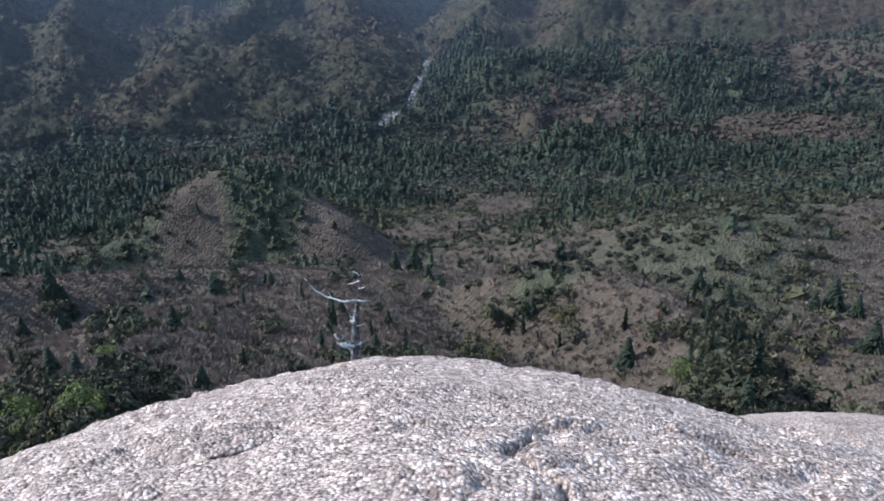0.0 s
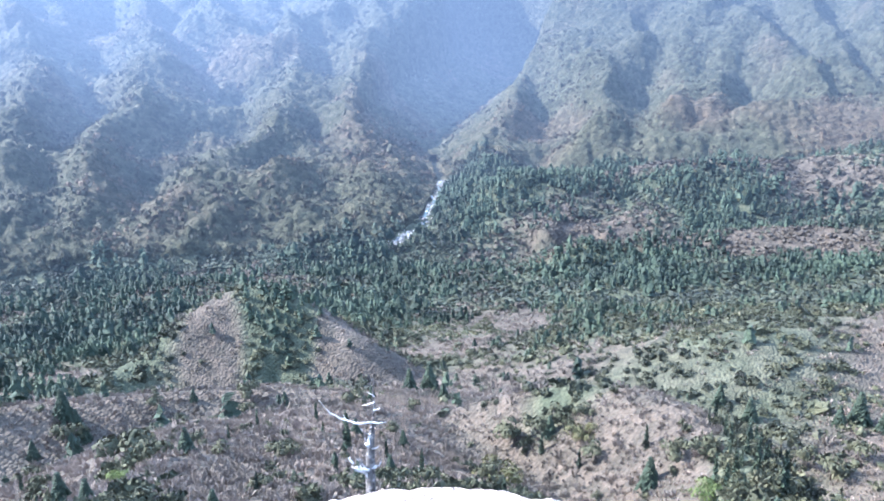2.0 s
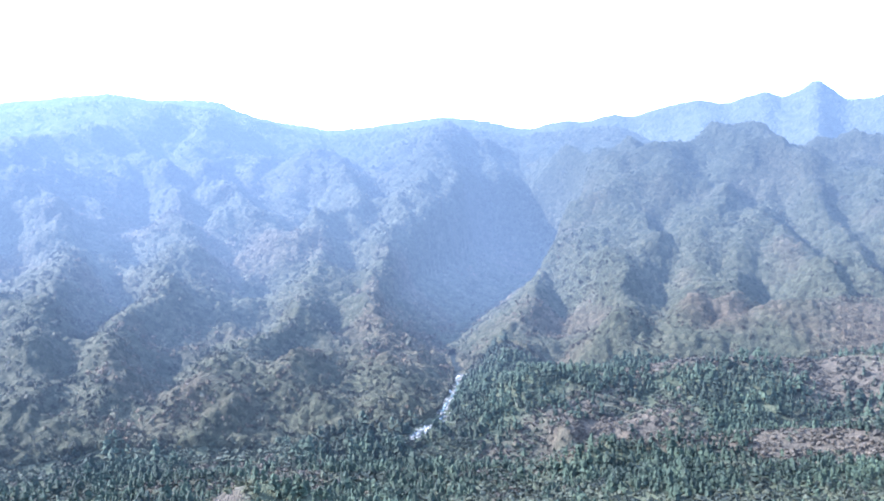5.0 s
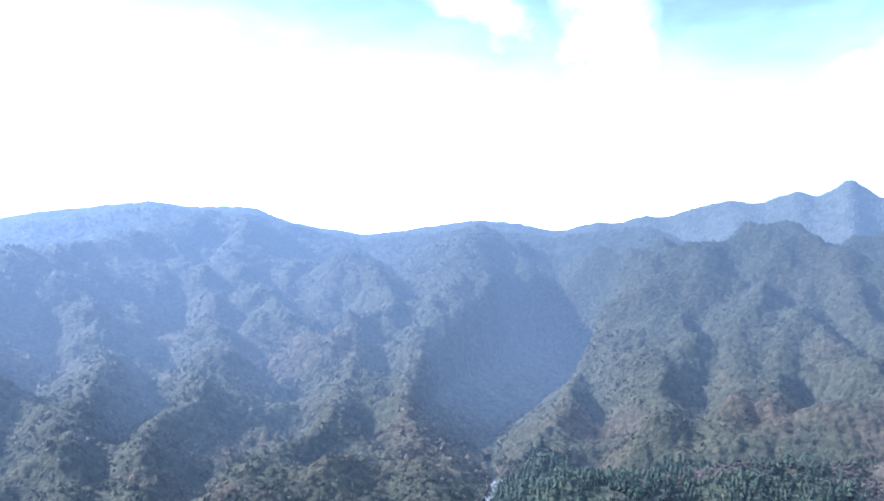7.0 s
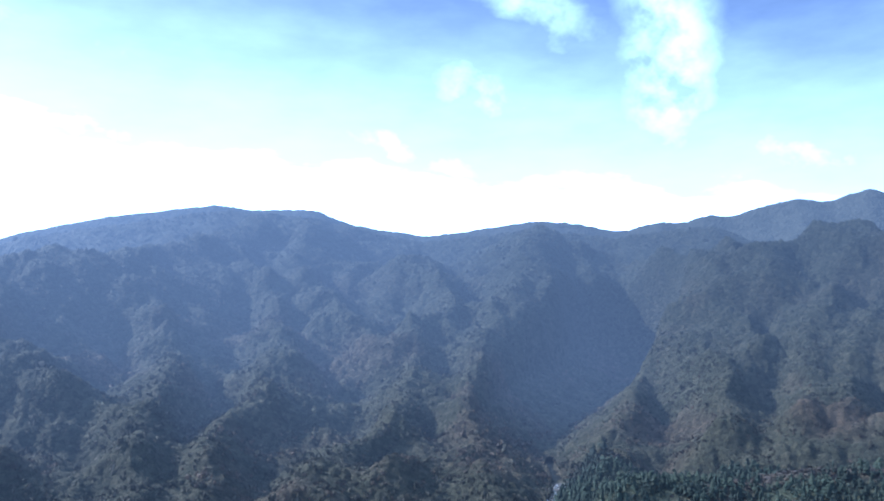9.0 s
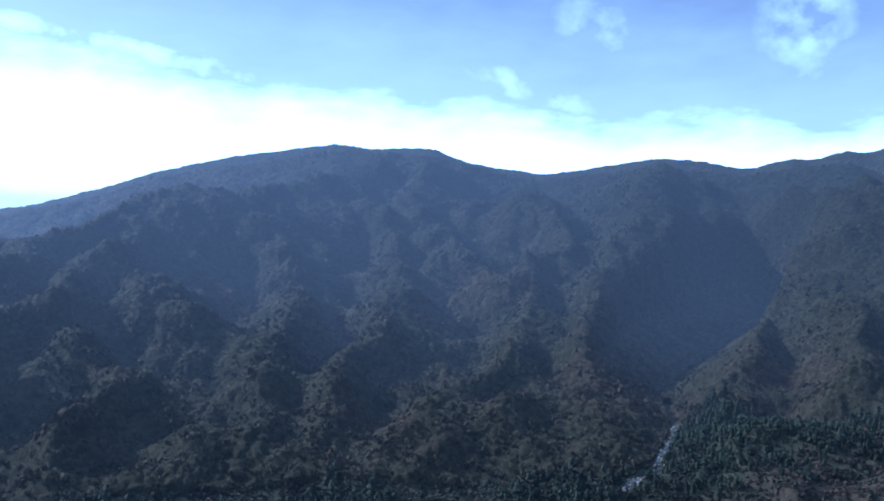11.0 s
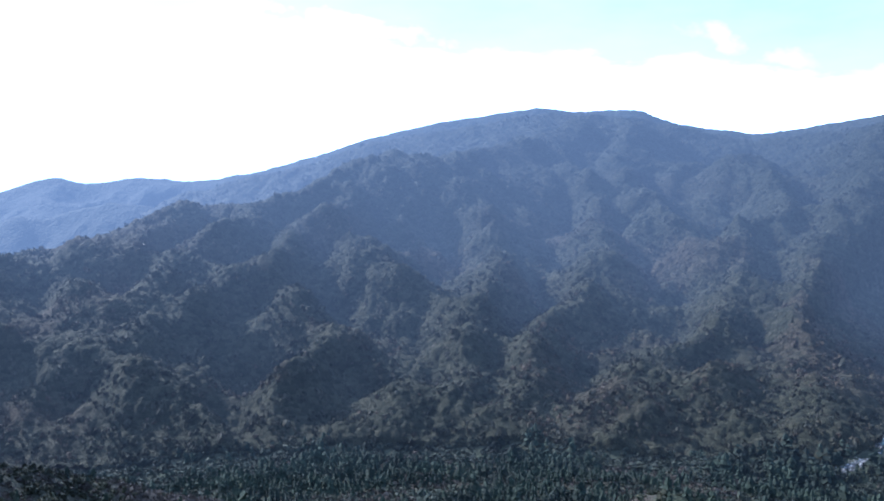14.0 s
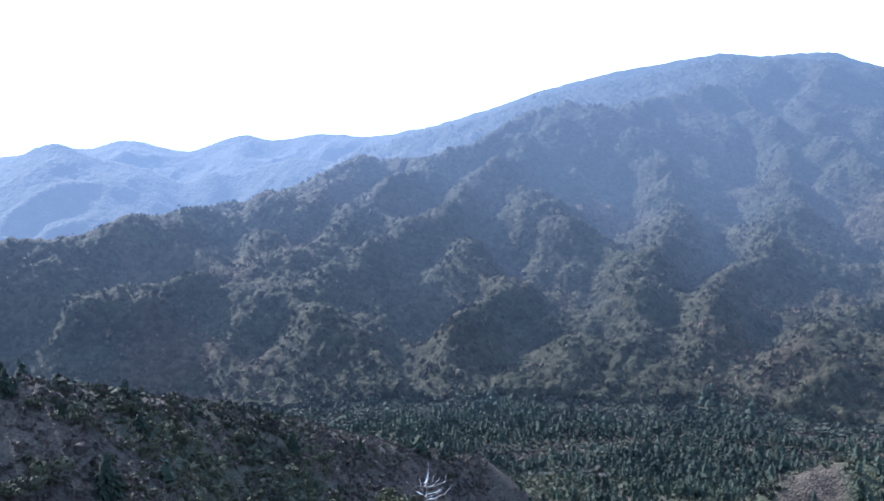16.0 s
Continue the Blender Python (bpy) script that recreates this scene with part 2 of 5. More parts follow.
def build_granite(nt, n, l, bsdf):
    v = noise_node(n, l, 62.0, tex="ShaderNodeTexVoronoi")
    w = noise_node(n, l, 19.0, tex="ShaderNodeTexVoronoi")
    a = noise_node(n, l, 260.0, 3.0)
    b = noise_node(n, l, 1.4, 8.0, rough=0.7)
    c = noise_node(n, l, 26.0, 6.0, rough=0.7)
    grain, lump = n.new("ShaderNodeSeparateColor"), n.new("ShaderNodeSeparateColor")
    l.new(v.outputs["Color"], grain.inputs["Color"])
    l.new(w.outputs["Color"], lump.inputs["Color"])
    crystal = ramp_node(n, l, grain.outputs["Red"], ((0.0, (0.17, 0.14, 0.12)), (0.2, (0.40, 0.345, 0.30)), (0.6, (0.58, 0.505, 0.445)), (0.82, (0.74, 0.66, 0.59)), (1.0, (0.93, 0.87, 0.80))))
    joint = ramp_node(n, l, v.outputs["Distance"], ((0.30, (1.0, 1.0, 1.0)), (0.66, (0.52, 0.49, 0.47))))
    big = ramp_node(n, l, lump.outputs["Green"], ((0.1, (0.72, 0.70, 0.69)), (0.6, (1.0, 0.98, 0.97)), (0.9, (1.28, 1.26, 1.24))))
    mica = ramp_node(n, l, a.outputs["Fac"], ((0.36, (0.45, 0.42, 0.41)), (0.47, (1.0, 1.0, 1.0))))
    stain = ramp_node(n, l, b.outputs["Fac"], ((0.3, (0.60, 0.56, 0.54)), (0.5, (0.95, 0.91, 0.89)), (0.72, (1.12, 1.1, 1.08))))
    # shade of the small hollows put into the colour, on the bump's own noise
    pit_shade = ramp_node(n, l, c.outputs["Fac"], ((0.36, (0.30, 0.28, 0.27)), (0.46, (0.95, 0.94, 0.93)), (0.66, (1.12, 1.11, 1.10))))
    col = crystal.outputs["Color"]
    for layer in (joint, mica, big, stain, pit_shade):
        col = blend_node(n, l, 0.9, col, layer.outputs["Color"], "MULTIPLY")
    l.new(col, bsdf.inputs["Base Color"])
    rise = n.new("ShaderNodeMath")
    rise.operation = "MULTIPLY_ADD"
    rise.inputs[1].default_value = 0.55
    l.new(grain.outputs["Green"], rise.inputs[0])
    l.new(c.outputs["Fac"], rise.inputs[2])
    hill = n.new("ShaderNodeMath")
    hill.operation = "MULTIPLY_ADD"
    hill.inputs[1].default_value = -0.9
    l.new(v.outputs["Distance"], hill.inputs[0])
    l.new(rise.outputs["Value"], hill.inputs[2])
    bump_node(n, l, hill.outputs["Value"], bsdf, 1.0, 0.019)


def build_bleached(nt, n, l, bsdf):
    a = noise_node(n, l, 3.0, 6.0)
    r = ramp_node(n, l, a.outputs["Fac"], ((0.35, (0.10, 0.09, 0.085)), (0.5, (0.45, 0.43, 0.41)), (0.7, (0.75, 0.73, 0.70))))
    l.new(r.outputs["Color"], bsdf.inputs["Base Color"])
    bump_node(n, l, a.outputs["Fac"], bsdf, 0.5, 0.05)


def build_bark(nt, n, l, bsdf):
    a = noise_node(n, l, 4.0, 6.0)
    r = ramp_node(n, l, a.outputs["Fac"], ((0.35, (0.05, 0.04, 0.035)), (0.7, (0.17, 0.14, 0.12))))
    l.new(r.outputs["Color"], bsdf.inputs["Base Color"])
    bump_node(n, l, a.outputs["Fac"], bsdf, 0.6, 0.05)


def build_river_stone(nt, n, l, bsdf):
    g = n.new("ShaderNodeNewGeometry")
    r = ramp_node(n, l, g.outputs["Random Per Island"], ((0.0, (0.04, 0.04, 0.038)), (0.7, (0.11, 0.105, 0.10)), (1.0, (0.34, 0.33, 0.32))))
    l.new(r.outputs["Color"], bsdf.inputs["Base Color"])


def build_water(nt, n, l, bsdf):
    a = noise_node(n, l, 0.6, 4.0)
    bsdf.inputs["Base Color"].default_value = (0.03, 0.06, 0.07, 1)
    bump_node(n, l, a.outputs["Fac"], bsdf, 0.3, 0.3)


def distant(name):
    """A far wooded range, its blue haze put into emission over a darkened base."""
    def build(nt, n, l, bsdf):
        a = noise_node(n, l, 0.03, 8.0, rough=0.6)
        r = ramp_node(n, l, a.outputs["Fac"], ((0.3, (0.018, 0.021, 0.018)), (0.7, (0.036, 0.038, 0.031))))
        l.new(r.outputs["Color"], bsdf.inputs["Base Color"])
        v = noise_node(n, l, 0.07, tex="ShaderNodeTexVoronoi")
        k = n.new("ShaderNodeMath")
        k.operation = "MULTIPLY_ADD"
        k.inputs[1].default_value = -0.8
        l.new(v.outputs["Distance"], k.inputs[0])
        l.new(a.outputs["Fac"], k.inputs[2])
        bump_node(n, l, k.outputs["Value"], bsdf, 1.0, 7.0)
        painted_haze(n, l, bsdf)
    return material(name, build, 0.95, 0.05)


RANGE = distant("distant_range")
SHOULDER = distant("distant_shoulder")


def canopy(name, tone):
    """Closed woods in the distance."""
    def build(nt, n, l, bsdf):
        a = noise_node(n, l, 0.02, 8.0, rough=0.7)
        green = ramp_node(n, l, a.outputs["Fac"], ((0.3, (0.058 * tone, 0.062 * tone, 0.042 * tone)), (0.7, (0.110 * tone, 0.106 * tone, 0.074 * tone))))
        brown = ramp_node(n, l, a.outputs["Fac"], ((0.3, (0.085 * tone, 0.066 * tone, 0.047 * tone)), (0.7, (0.150 * tone, 0.120 * tone, 0.088 * tone))))
        k = n.new("ShaderNodeAttribute")
        k.attribute_name = "leaf_litter"
        c = blend_node(n, l, k.outputs["Fac"], green.outputs["Color"], brown.outputs["Color"])
        # base colour darkened upslope to stand in for haze
        c = blend_node(n, l, haze_darkening(n, l), c, (0.020, 0.024, 0.018))
        v = noise_node(n, l, 0.085, tex="ShaderNodeTexVoronoi")
        tree = ramp_node(n, l, v.outputs["Color"], ((0.15, (0.62, 0.66, 0.62)), (0.85, (1.35, 1.3, 1.2))))
        c = blend_node(n, l, 0.9, c, tree.outputs["Color"], "MULTIPLY")
        f = noise_node(n, l, 0.8, 4.0, rough=0.7)
        leaf = ramp_node(n, l, f.outputs["Fac"], ((0.35, (0.6, 0.6, 0.6)), (0.65, (1.2, 1.2, 1.2))))
        l.new(blend_node(n, l, 0.8, c, leaf.outputs["Color"], "MULTIPLY"), bsdf.inputs["Base Color"])
        h = n.new("ShaderNodeMath")
        h.operation = "MULTIPLY_ADD"
        h.inputs[1].default_value = -1.3
        l.new(v.outputs["Distance"], h.inputs[0])
        l.new(f.outputs["Fac"], h.inputs[2])
        bump_node(n, l, h.outputs["Value"], bsdf, 1.0, 6.0)
        # the canopy's haze is emission, not lit air
        painted_haze(n, l, bsdf)
    return material(name, build, 0.9, 0.1)


CANOPY = canopy("mountain_canopy", 0.6)
GROUND = material("forest_floor", build_ground, 0.95, 0.1)
GRANITE = material("weathered_granite", build_granite, 0.8, 0.35)
BLEACHED = material("bleached_dead_wood", build_bleached, 0.75, 0.3)
def build_weathered(nt, n, l, bsdf):
    # grey weathered wood, darkened to put the trunk's shaded side into the colour
    a = noise_node(n, l, 5.0, 6.0)
    r = ramp_node(n, l, a.outputs["Fac"], ((0.35, (0.03, 0.026, 0.024)), (0.55, (0.09, 0.08, 0.074)), (0.75, (0.26, 0.245, 0.23))))
    l.new(r.outputs["Color"], bsdf.inputs["Base Color"])
    bump_node(n, l, a.outputs["Fac"], bsdf, 0.7, 0.05)


WEATHERED = material("weathered_wood", build_weathered, 0.8, 0.25)
BARK = material("bark", build_bark, 0.9, 0.2)
STONE = material("river_stone", build_river_stone, 0.8, 0.3)
WATER = material("river_water", build_water, 0.45, 0.25)
EVERGREEN = foliage("evergreen_leaves", ((0.0, (0.027, 0.030, 0.017)), (0.5, (0.050, 0.052, 0.030)), (0.85, (0.078, 0.076, 0.045)), (1.0, (0.110, 0.103, 0.066))), (1.15, 1.12, 1.05))
CEDAR = foliage("cedar_needles", ((0.0, (0.022, 0.032, 0.022)), (0.6, (0.035, 0.048, 0.032)), (1.0, (0.054, 0.067, 0.044))), (1.1, 1.1, 1.0))
FAR_EVERGREEN = foliage("far_evergreen_leaves", ((0.0, (0.022, 0.027, 0.019)), (0.5, (0.038, 0.044, 0.031)), (1.0, (0.070, 0.072, 0.052))), (1.2, 1.15, 1.05), far=True)
FAR_CEDAR = foliage("far_cedar_needles", ((0.0, (0.018, 0.027, 0.019)), (0.6, (0.029, 0.041, 0.029)), (1.0, (0.044, 0.057, 0.038))), (1.1, 1.1, 1.0), far=True)
DORMANT = foliage("dormant_mountain_twigs", ((0.0, (0.046, 0.038, 0.030)), (0.5, (0.066, 0.054, 0.042)), (1.0, (0.095, 0.079, 0.062))), (1.15, 1.1, 1.05), sheen=0.03, far=True)
FAR_WOODS = []
# one colour set twice, the side ridge's darkened to dull its full sun
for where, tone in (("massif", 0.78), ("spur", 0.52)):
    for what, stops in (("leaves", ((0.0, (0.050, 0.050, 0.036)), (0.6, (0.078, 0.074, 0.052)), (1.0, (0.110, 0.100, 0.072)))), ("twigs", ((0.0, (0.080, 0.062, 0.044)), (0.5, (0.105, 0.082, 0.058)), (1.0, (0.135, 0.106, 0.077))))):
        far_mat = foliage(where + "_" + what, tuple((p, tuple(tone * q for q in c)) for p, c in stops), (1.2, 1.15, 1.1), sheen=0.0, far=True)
        FAR_WOODS.append(far_mat)
THICKET = foliage("bare_thicket", ((0.0, (0.050, 0.041, 0.033)), (0.5, (0.072, 0.059, 0.047)), (1.0, (0.100, 0.083, 0.066))), (1.15, 1.08, 1.05))
TWIGS = foliage("bare_twigs", ((0.0, (0.120, 0.098, 0.080)), (0.5, (0.165, 0.138, 0.114)), (1.0, (0.22, 0.186, 0.155))), (1.15, 1.08, 1.05))


OLIVE = foliage("olive_leaves", ((0.0, (0.050, 0.050, 0.022)), (0.6, (0.080, 0.078, 0.034)), (1.0, (0.13, 0.115, 0.055))), (1.15, 1.1, 1.0))
FRESH = foliage("fresh_leaves", ((0.0, (0.060, 0.080, 0.024)), (0.6, (0.105, 0.130, 0.042)), (1.0, (0.16, 0.18, 0.075))), (1.1, 1.1, 1.0), trans=0.15)


# ---- noise on the plan ----
def lattice(ix, iy, seed):
    h = (ix.astype(np.int64) * 374761393 + iy.astype(np.int64) * 668265263 + seed * 1442695041) & 0xFFFFFFFF
    h = ((h ^ (h >> 13)) * 1274126177) & 0xFFFFFFFF
    return ((h ^ (h >> 16)) & 0xFFFF) / 65535.0


def vnoise(x, y, seed=0):
    ix, iy = np.floor(x), np.floor(y)
    fx, fy = x - ix, y - iy
    fx, fy = fx * fx * (3 - 2 * fx), fy * fy * (3 - 2 * fy)
    a, b = lattice(ix, iy, seed), lattice(ix + 1, iy, seed)
    c, d = lattice(ix, iy + 1, seed), lattice(ix + 1, iy + 1, seed)
    return (a + (b - a) * fx) * (1 - fy) + (c + (d - c) * fx) * fy


def fbm(x, y, octaves=4, seed=0, gain=0.5):
    s, w, t = 0.0, 1.0, 0.0
    for k in range(octaves):
        s = s + w * vnoise(x * 2 ** k + 17.3 * k, y * 2 ** k - 9.1 * k, seed + k)
        t += w
        w *= gain
    return s / t - 0.5


def ridged(x, y, octaves=4, seed=0):
    s, w, t = 0.0, 1.0, 0.0
    for k in range(octaves):
        s = s + w * (1 - np.abs(2 * vnoise(x * 2 ** k + 5.7 * k, y * 2 ** k + 3.1 * k, seed + k) - 1))
        t += w
        w *= 0.5
    return s / t


def knolls(x, y, seed=0):
    """Rounded humps round scattered centres, 0 to 1."""
    ix, iy = np.floor(x), np.floor(y)
    best = np.zeros(np.shape(x))
    for dx in (-1, 0, 1):
        for dy in (-1, 0, 1):
            cx, cy = ix + dx, iy + dy
            px, py = cx + lattice(cx, cy, seed), cy + lattice(cx, cy, seed + 1)
            top = 0.5 + 0.5 * lattice(cx, cy, seed + 2)
            best = np.maximum(best, top - 0.75 * ((x - px) ** 2 + (y - py) ** 2) ** 0.65)
    return best


# ---- the lie of the land ----
EYE = 1.6


def smax(a, b, k):
    h = np.clip(0.5 + 0.5 * (a - b) / k, 0, 1)
    return b + (a - b) * h + k * h * (1 - h)


def along(x, y, pts):
    """Distance from a line through plan points and the height interpolated along it."""
    best, height = np.full(x.shape, 1e9), np.zeros(x.shape)
    for (xa, ya, za), (xb, yb, zb) in zip(pts[:-1], pts[1:]):
        dx, dy = xb - xa, yb - ya
        u = np.clip(((x - xa) * dx + (y - ya) * dy) / (dx * dx + dy * dy), 0, 1)
        d = np.hypot(x - xa - u * dx, y - ya - u * dy)
        near = d < best
        best = np.where(near, d, best)
        height = np.where(near, za + (zb - za) * u, height)
    return best, height


def crest(rows):
    """Plan points of a crest given as azimuth, distance and the angle at which it shows from the lookout."""
    out = []
    for az, d, el in rows:
        px, py = polar(az, d)
        out.append((float(px), float(py), EYE + d * math.tan(radians(el))))
    return out


HILLS = [   # crest line, side slope, rounding
    (crest([(-4, 390, -27), (-0.5, 375, -25.2), (4.5, 355, -23.9), (8.5, 340, -23.6), (12, 325, -23.7), (15, 305, -24.4), (18.6, 275, -26.2), (21.5, 235, -29.0), (23, 200, -32)]), 1.0, 9),
    (crest([(-34, 430, -21.5), (-26, 430, -22.6), (-20, 430, -22.9), (-13, 430, -23.3), (-9.4, 425, -23.9), (-6, 410, -25.5)]), 0.6, 10),
    (crest([(-27, 600, -21.8), (-22, 640, -20.6), (-18.4, 655, -18.2), (-16, 665, -17.1), (-14, 665, -16.9), (-10.5, 645, -18.3), (-8, 620, -20.2)]), 0.78, 12),
    (crest([(-100, 330, -5), (-82, 380, -8), (-68.4, 430, -11.4), (-62, 480, -12.9), (-53.5, 560, -15), (-49.5, 620, -15.8), (-44, 700, -17.3), (-39, 770, -18.1)]), 0.85, 12),
    (crest([(-25, 130, -30), (-22, 200, -27.5), (-19, 270, -25.5)]), 0.5, 10),
    (crest([(-12, 150, -31), (-11, 240, -28), (-10, 330, -25.5)]), 0.4, 10),
    (crest([(8, 1320, -14.4), (12, 1340, -14.0), (18, 1370, -13.3), (25, 1400, -12.4), (34, 1450, -11.3)]), 0.5, 14),
    (crest([(4, 1640, -9.9), (9.5, 1660, -9.9), (13.3, 1680, -9.1), (17.7, 1700, -8.6), (21.3, 1730, -8.8), (25.3, 1760, -7.7), (34, 1800, -7)]), 0.55, 14),
    (crest([(10, 1800, -9.3), (12.5, 1880, -8.4), (15.3, 1960, -7.0), (17.9, 2020, -5.8), (20.2, 2060, -5.3), (25, 2140, -4.8), (34, 2250, -4)]), 0.6, 16),
    (crest([(20, 560, -19.5), (25, 600, -18.3), (31, 640, -17)]), 0.35, 20),
]
FACE_EL, FACE_D = [-15, -14.2, -10, -6, -2, 2, 5, 7, 8.5], [1440, 1480, 1720, 2050, 2420, 2850, 3230, 3600, 3850]
SIDE_EL, SIDE_D = [-9, -7.4, -5, -2, 0.5, 3, 6.5], [2080, 2250, 2480, 2780, 3010, 3240, 3560]


def steepness(az):
    """Western slopes' share of the middle ones' depth, shortened to fit the camera's view."""
    return np.interp(az, [-80, -46, -33, -26, -20], [0.76, 0.80, 0.80, 0.92, 1.0])


def nearness(az):
    """Draws the side ridge nearer, off the valley head, to fit the camera's view."""
    return np.interp(az, [2.5, 8], [1.0, 0.84])


def on_face(rows, side=False):
    """Plan points of a crest on the big slopes, from azimuths and the angles at which it shows from the lookout."""
    return crest([(az, float(np.interp(el, SIDE_EL, SIDE_D) * nearness(az) if side else 1440 + (np.interp(el, FACE_EL, FACE_D) - 1440) * steepness(az)), el) for az, el in rows])


SPURS = [   # crest line, side slope
    (on_face([(-19.3, 7.5), (-24.1, 6.0), (-28.3, 4.8), (-32.6, 5.3), (-35.1, 4.3), (-37.3, 3.2), (-40.3, 2.1), (-44, 1.5), (-46.3, 1.5), (-49.2, 0.4), (-52.1, -0.5), (-57.4, -1.8), (-61.8, -2.9), (-68.1, -3.9), (-80, -5.5)]), 0.62),
    (on_face([(-46.3, 1.4), (-48.5, -0.5), (-52.2, -3.4), (-55.1, -5.4), (-58.6, -6.3), (-61.9, -6.5), (-64.6, -8.1), (-65.9, -10.1), (-67, -13)]), 0.66),
    (on_face([(-43.3, 1.5), (-45.5, -1.4), (-47.8, -3.3), (-51.5, -5.8), (-54, -6.5)]), 0.66),
    (on_face([(-34.5, 4.2), (-37.3, 0.8), (-39.2, 0.4), (-41.8, -2.4), (-44.4, -3.7), (-46.3, -4.8), (-49.3, -6.6)]), 0.66),
    (on_face([(-37.3, 0.8), (-34.7, -0.7), (-31.8, -2.8), (-29.6, -4.4), (-28.1, -6.6)]), 0.66),
    (on_face([(-41.8, -2.4), (-40.3, -3.2), (-38.4, -4.8), (-36.4, -6.7), (-38.4, -8.4), (-39.8, -10.1), (-40.3, -12.6), (-40.4, -14)]), 0.75),
    (on_face([(-36.4, -6.7), (-34.3, -7.4), (-32.1, -8.5), (-31.2, -9.9)]), 0.75),
    (on_face([(-33, 5.2), (-30.1, 4.3), (-27.2, 2.5), (-25.7, -0.8), (-27.1, -4.7), (-28.1, -7.3), (-28.8, -9.7), (-31.3, -11), (-32.8, -12.5), (-33.9, -13.7)]), 0.7),
    (on_face([(-51, -6.4), (-50.8, -7.7), (-47.3, -9.5), (-44.5, -11.9), (-41.9, -13.7)]), 0.75),
    (on_face([(-47.3, -9.5), (-49.4, -10.7), (-50.9, -12.4), (-51.5, -14)]), 0.75),
    (on_face([(-58.6, -6.3), (-60.6, -6.6), (-57.6, -9.2), (-55.2, -10.8), (-52.4, -13.4)]), 0.72),
    (on_face([(-22.2, 5.6), (-20.4, 3.6), (-18.9, -1.3), (-21.2, -5.4), (-22.5, -7.2), (-23.4, -8.9), (-25.7, -10.5), (-27, -13.6)]), 0.68),
    (on_face([(-19.6, -2.2), (-20.6, -3.5), (-22.8, -7.1), (-24.2, -9.7), (-25.5, -11.5), (-25.4, -14)]), 0.7),
    (on_face([(-17.2, 7.2), (-18.3, 4.2), (-16.7, 2.8), (-13.5, -0.5), (-9.6, -1.9), (-11, -4.5), (-12.1, -6.3), (-14.8, -7.9), (-16.6, -9.2), (-19.4, -11.2), (-21.5, -13.5)]), 0.64),
    (on_face([(-12.1, -6.3), (-10.2, -6.6), (-7.8, -8), (-4.4, -9.3)]), 0.6),
    (on_face([(-9.5, -8.2), (-13.4, -10.3), (-16.7, -12.2), (-18.6, -13.7)]), 0.7),
    (on_face([(-10.2, 4.9), (-7.3, 1.7), (-10.3, 0.2), (-9.3, -3.9)]), 0.6),
    (on_face([(-2.2, 6.5), (-3.5, 3), (-5.1, -0.1), (-6.5, -2.3), (-6.1, -5.1), (-3.6, -7.4)]), 0.45),
    (on_face([(-3.6, 3), (-2.6, -0.2), (-0.9, -2.5), (0.2, -4)]), 0.6),
    (on_face([(-3.0, 4.5), (0.4, 2.2), (1.6, 0), (2.2, -2.6)]), 0.55),
    (on_face([(-4.3, 1.4), (-1.2, 0.4), (0.4, -1.8), (1.0, -3.6)]), 0.55),
    (on_face([(-5.8, -1.0), (-3.2, -2.0), (-1.8, -4.2), (-1.2, -6)]), 0.55),
    (crest([(az, 3850, el - 0.35) for az, el in ((-46, 2.6), (-38.1, 4.5), (-34.4, 5.8), (-30.8, 6.6), (-27, 7.2), (-23.4, 7.8), (-16.8, 7.4), (-9.4, 5.7), (-5.3, 6.2), (-2.3, 6.6), (3.3, 5.8), (9, 6.4))]), 0.5),
    (on_face([(25, 2.4), (23, 3.2), (19.8, 4.5), (16.9, 6.2), (13.2, 5.1), (9.7, 4.2), (4.6, 3.5), (3.1, 1.9), (2.4, 0.6), (0.4, -1.6)], True), 0.72),
    (on_face([(16.9, 6.2), (16.4, 2.7), (14.6, -0.4), (9.7, -2), (4.6, -3.3), (1.6, -5.5), (0, -7.4)], True), 0.7),
    (on_face([(18.2, 5.1), (18.1, 3.4), (18.7, 1.3), (19.1, -0.5), (20.9, -2.2), (22.2, -3.4), (23, -5)], True), 0.8),
    (on_face([(19.2, 4.6), (21.1, 1.9), (21.5, 0.5), (23.1, -0.8), (24.2, -3)], True), 0.8),
    (on_face([(22.4, 3.4), (24.2, 1.2), (25.4, -1), (27, -3)], True), 0.8),
    (on_face([(14.6, -0.4), (13.9, -2.6), (14.4, -5.1), (13.4, -7)], True), 0.8),
    (on_face([(9.7, -2), (9.3, -4), (10.3, -6.2), (11.5, -7.8)], True), 0.75),
    (on_face([(17.8, 0.4), (16.6, -2.6), (16.3, -5)], True), 0.8),
]
RIVER = [(-80, 1700, -402), (-60, 1600, -400), (-42, 1470, -396), (-30, 1490, -394), (-17, 1450, -391), (-10, 1455, -388), (-5.4, 1470, -382), (-4.2, 1510, -376), (-2.5, 1590, -366), (-1.4, 1800, -350),
         (-1.1, 1900, -342), (-1.8, 2130, -318), (-1.0, 2350, -290), (1.0, 2620, -256), (2.6, 2800, -226), (3.3, 3000, -190)]
RIVER_LINE = [(*[float(c) for c in polar(az, d)], z) for az, d, z in RIVER]
BASE_D = [0, 6, 12, 30, 60, 120, 200, 350, 650, 1000, 1400, 1500, 1700, 1900, 2150, 2650, 2850, 3200, 4000, 9000]
BASE_Z = [-3, -5, -11, -24, -50, -94, -142, -206, -290, -348, -394, -388, -366, -350, -326, -268, -234, -172, -160, -300]
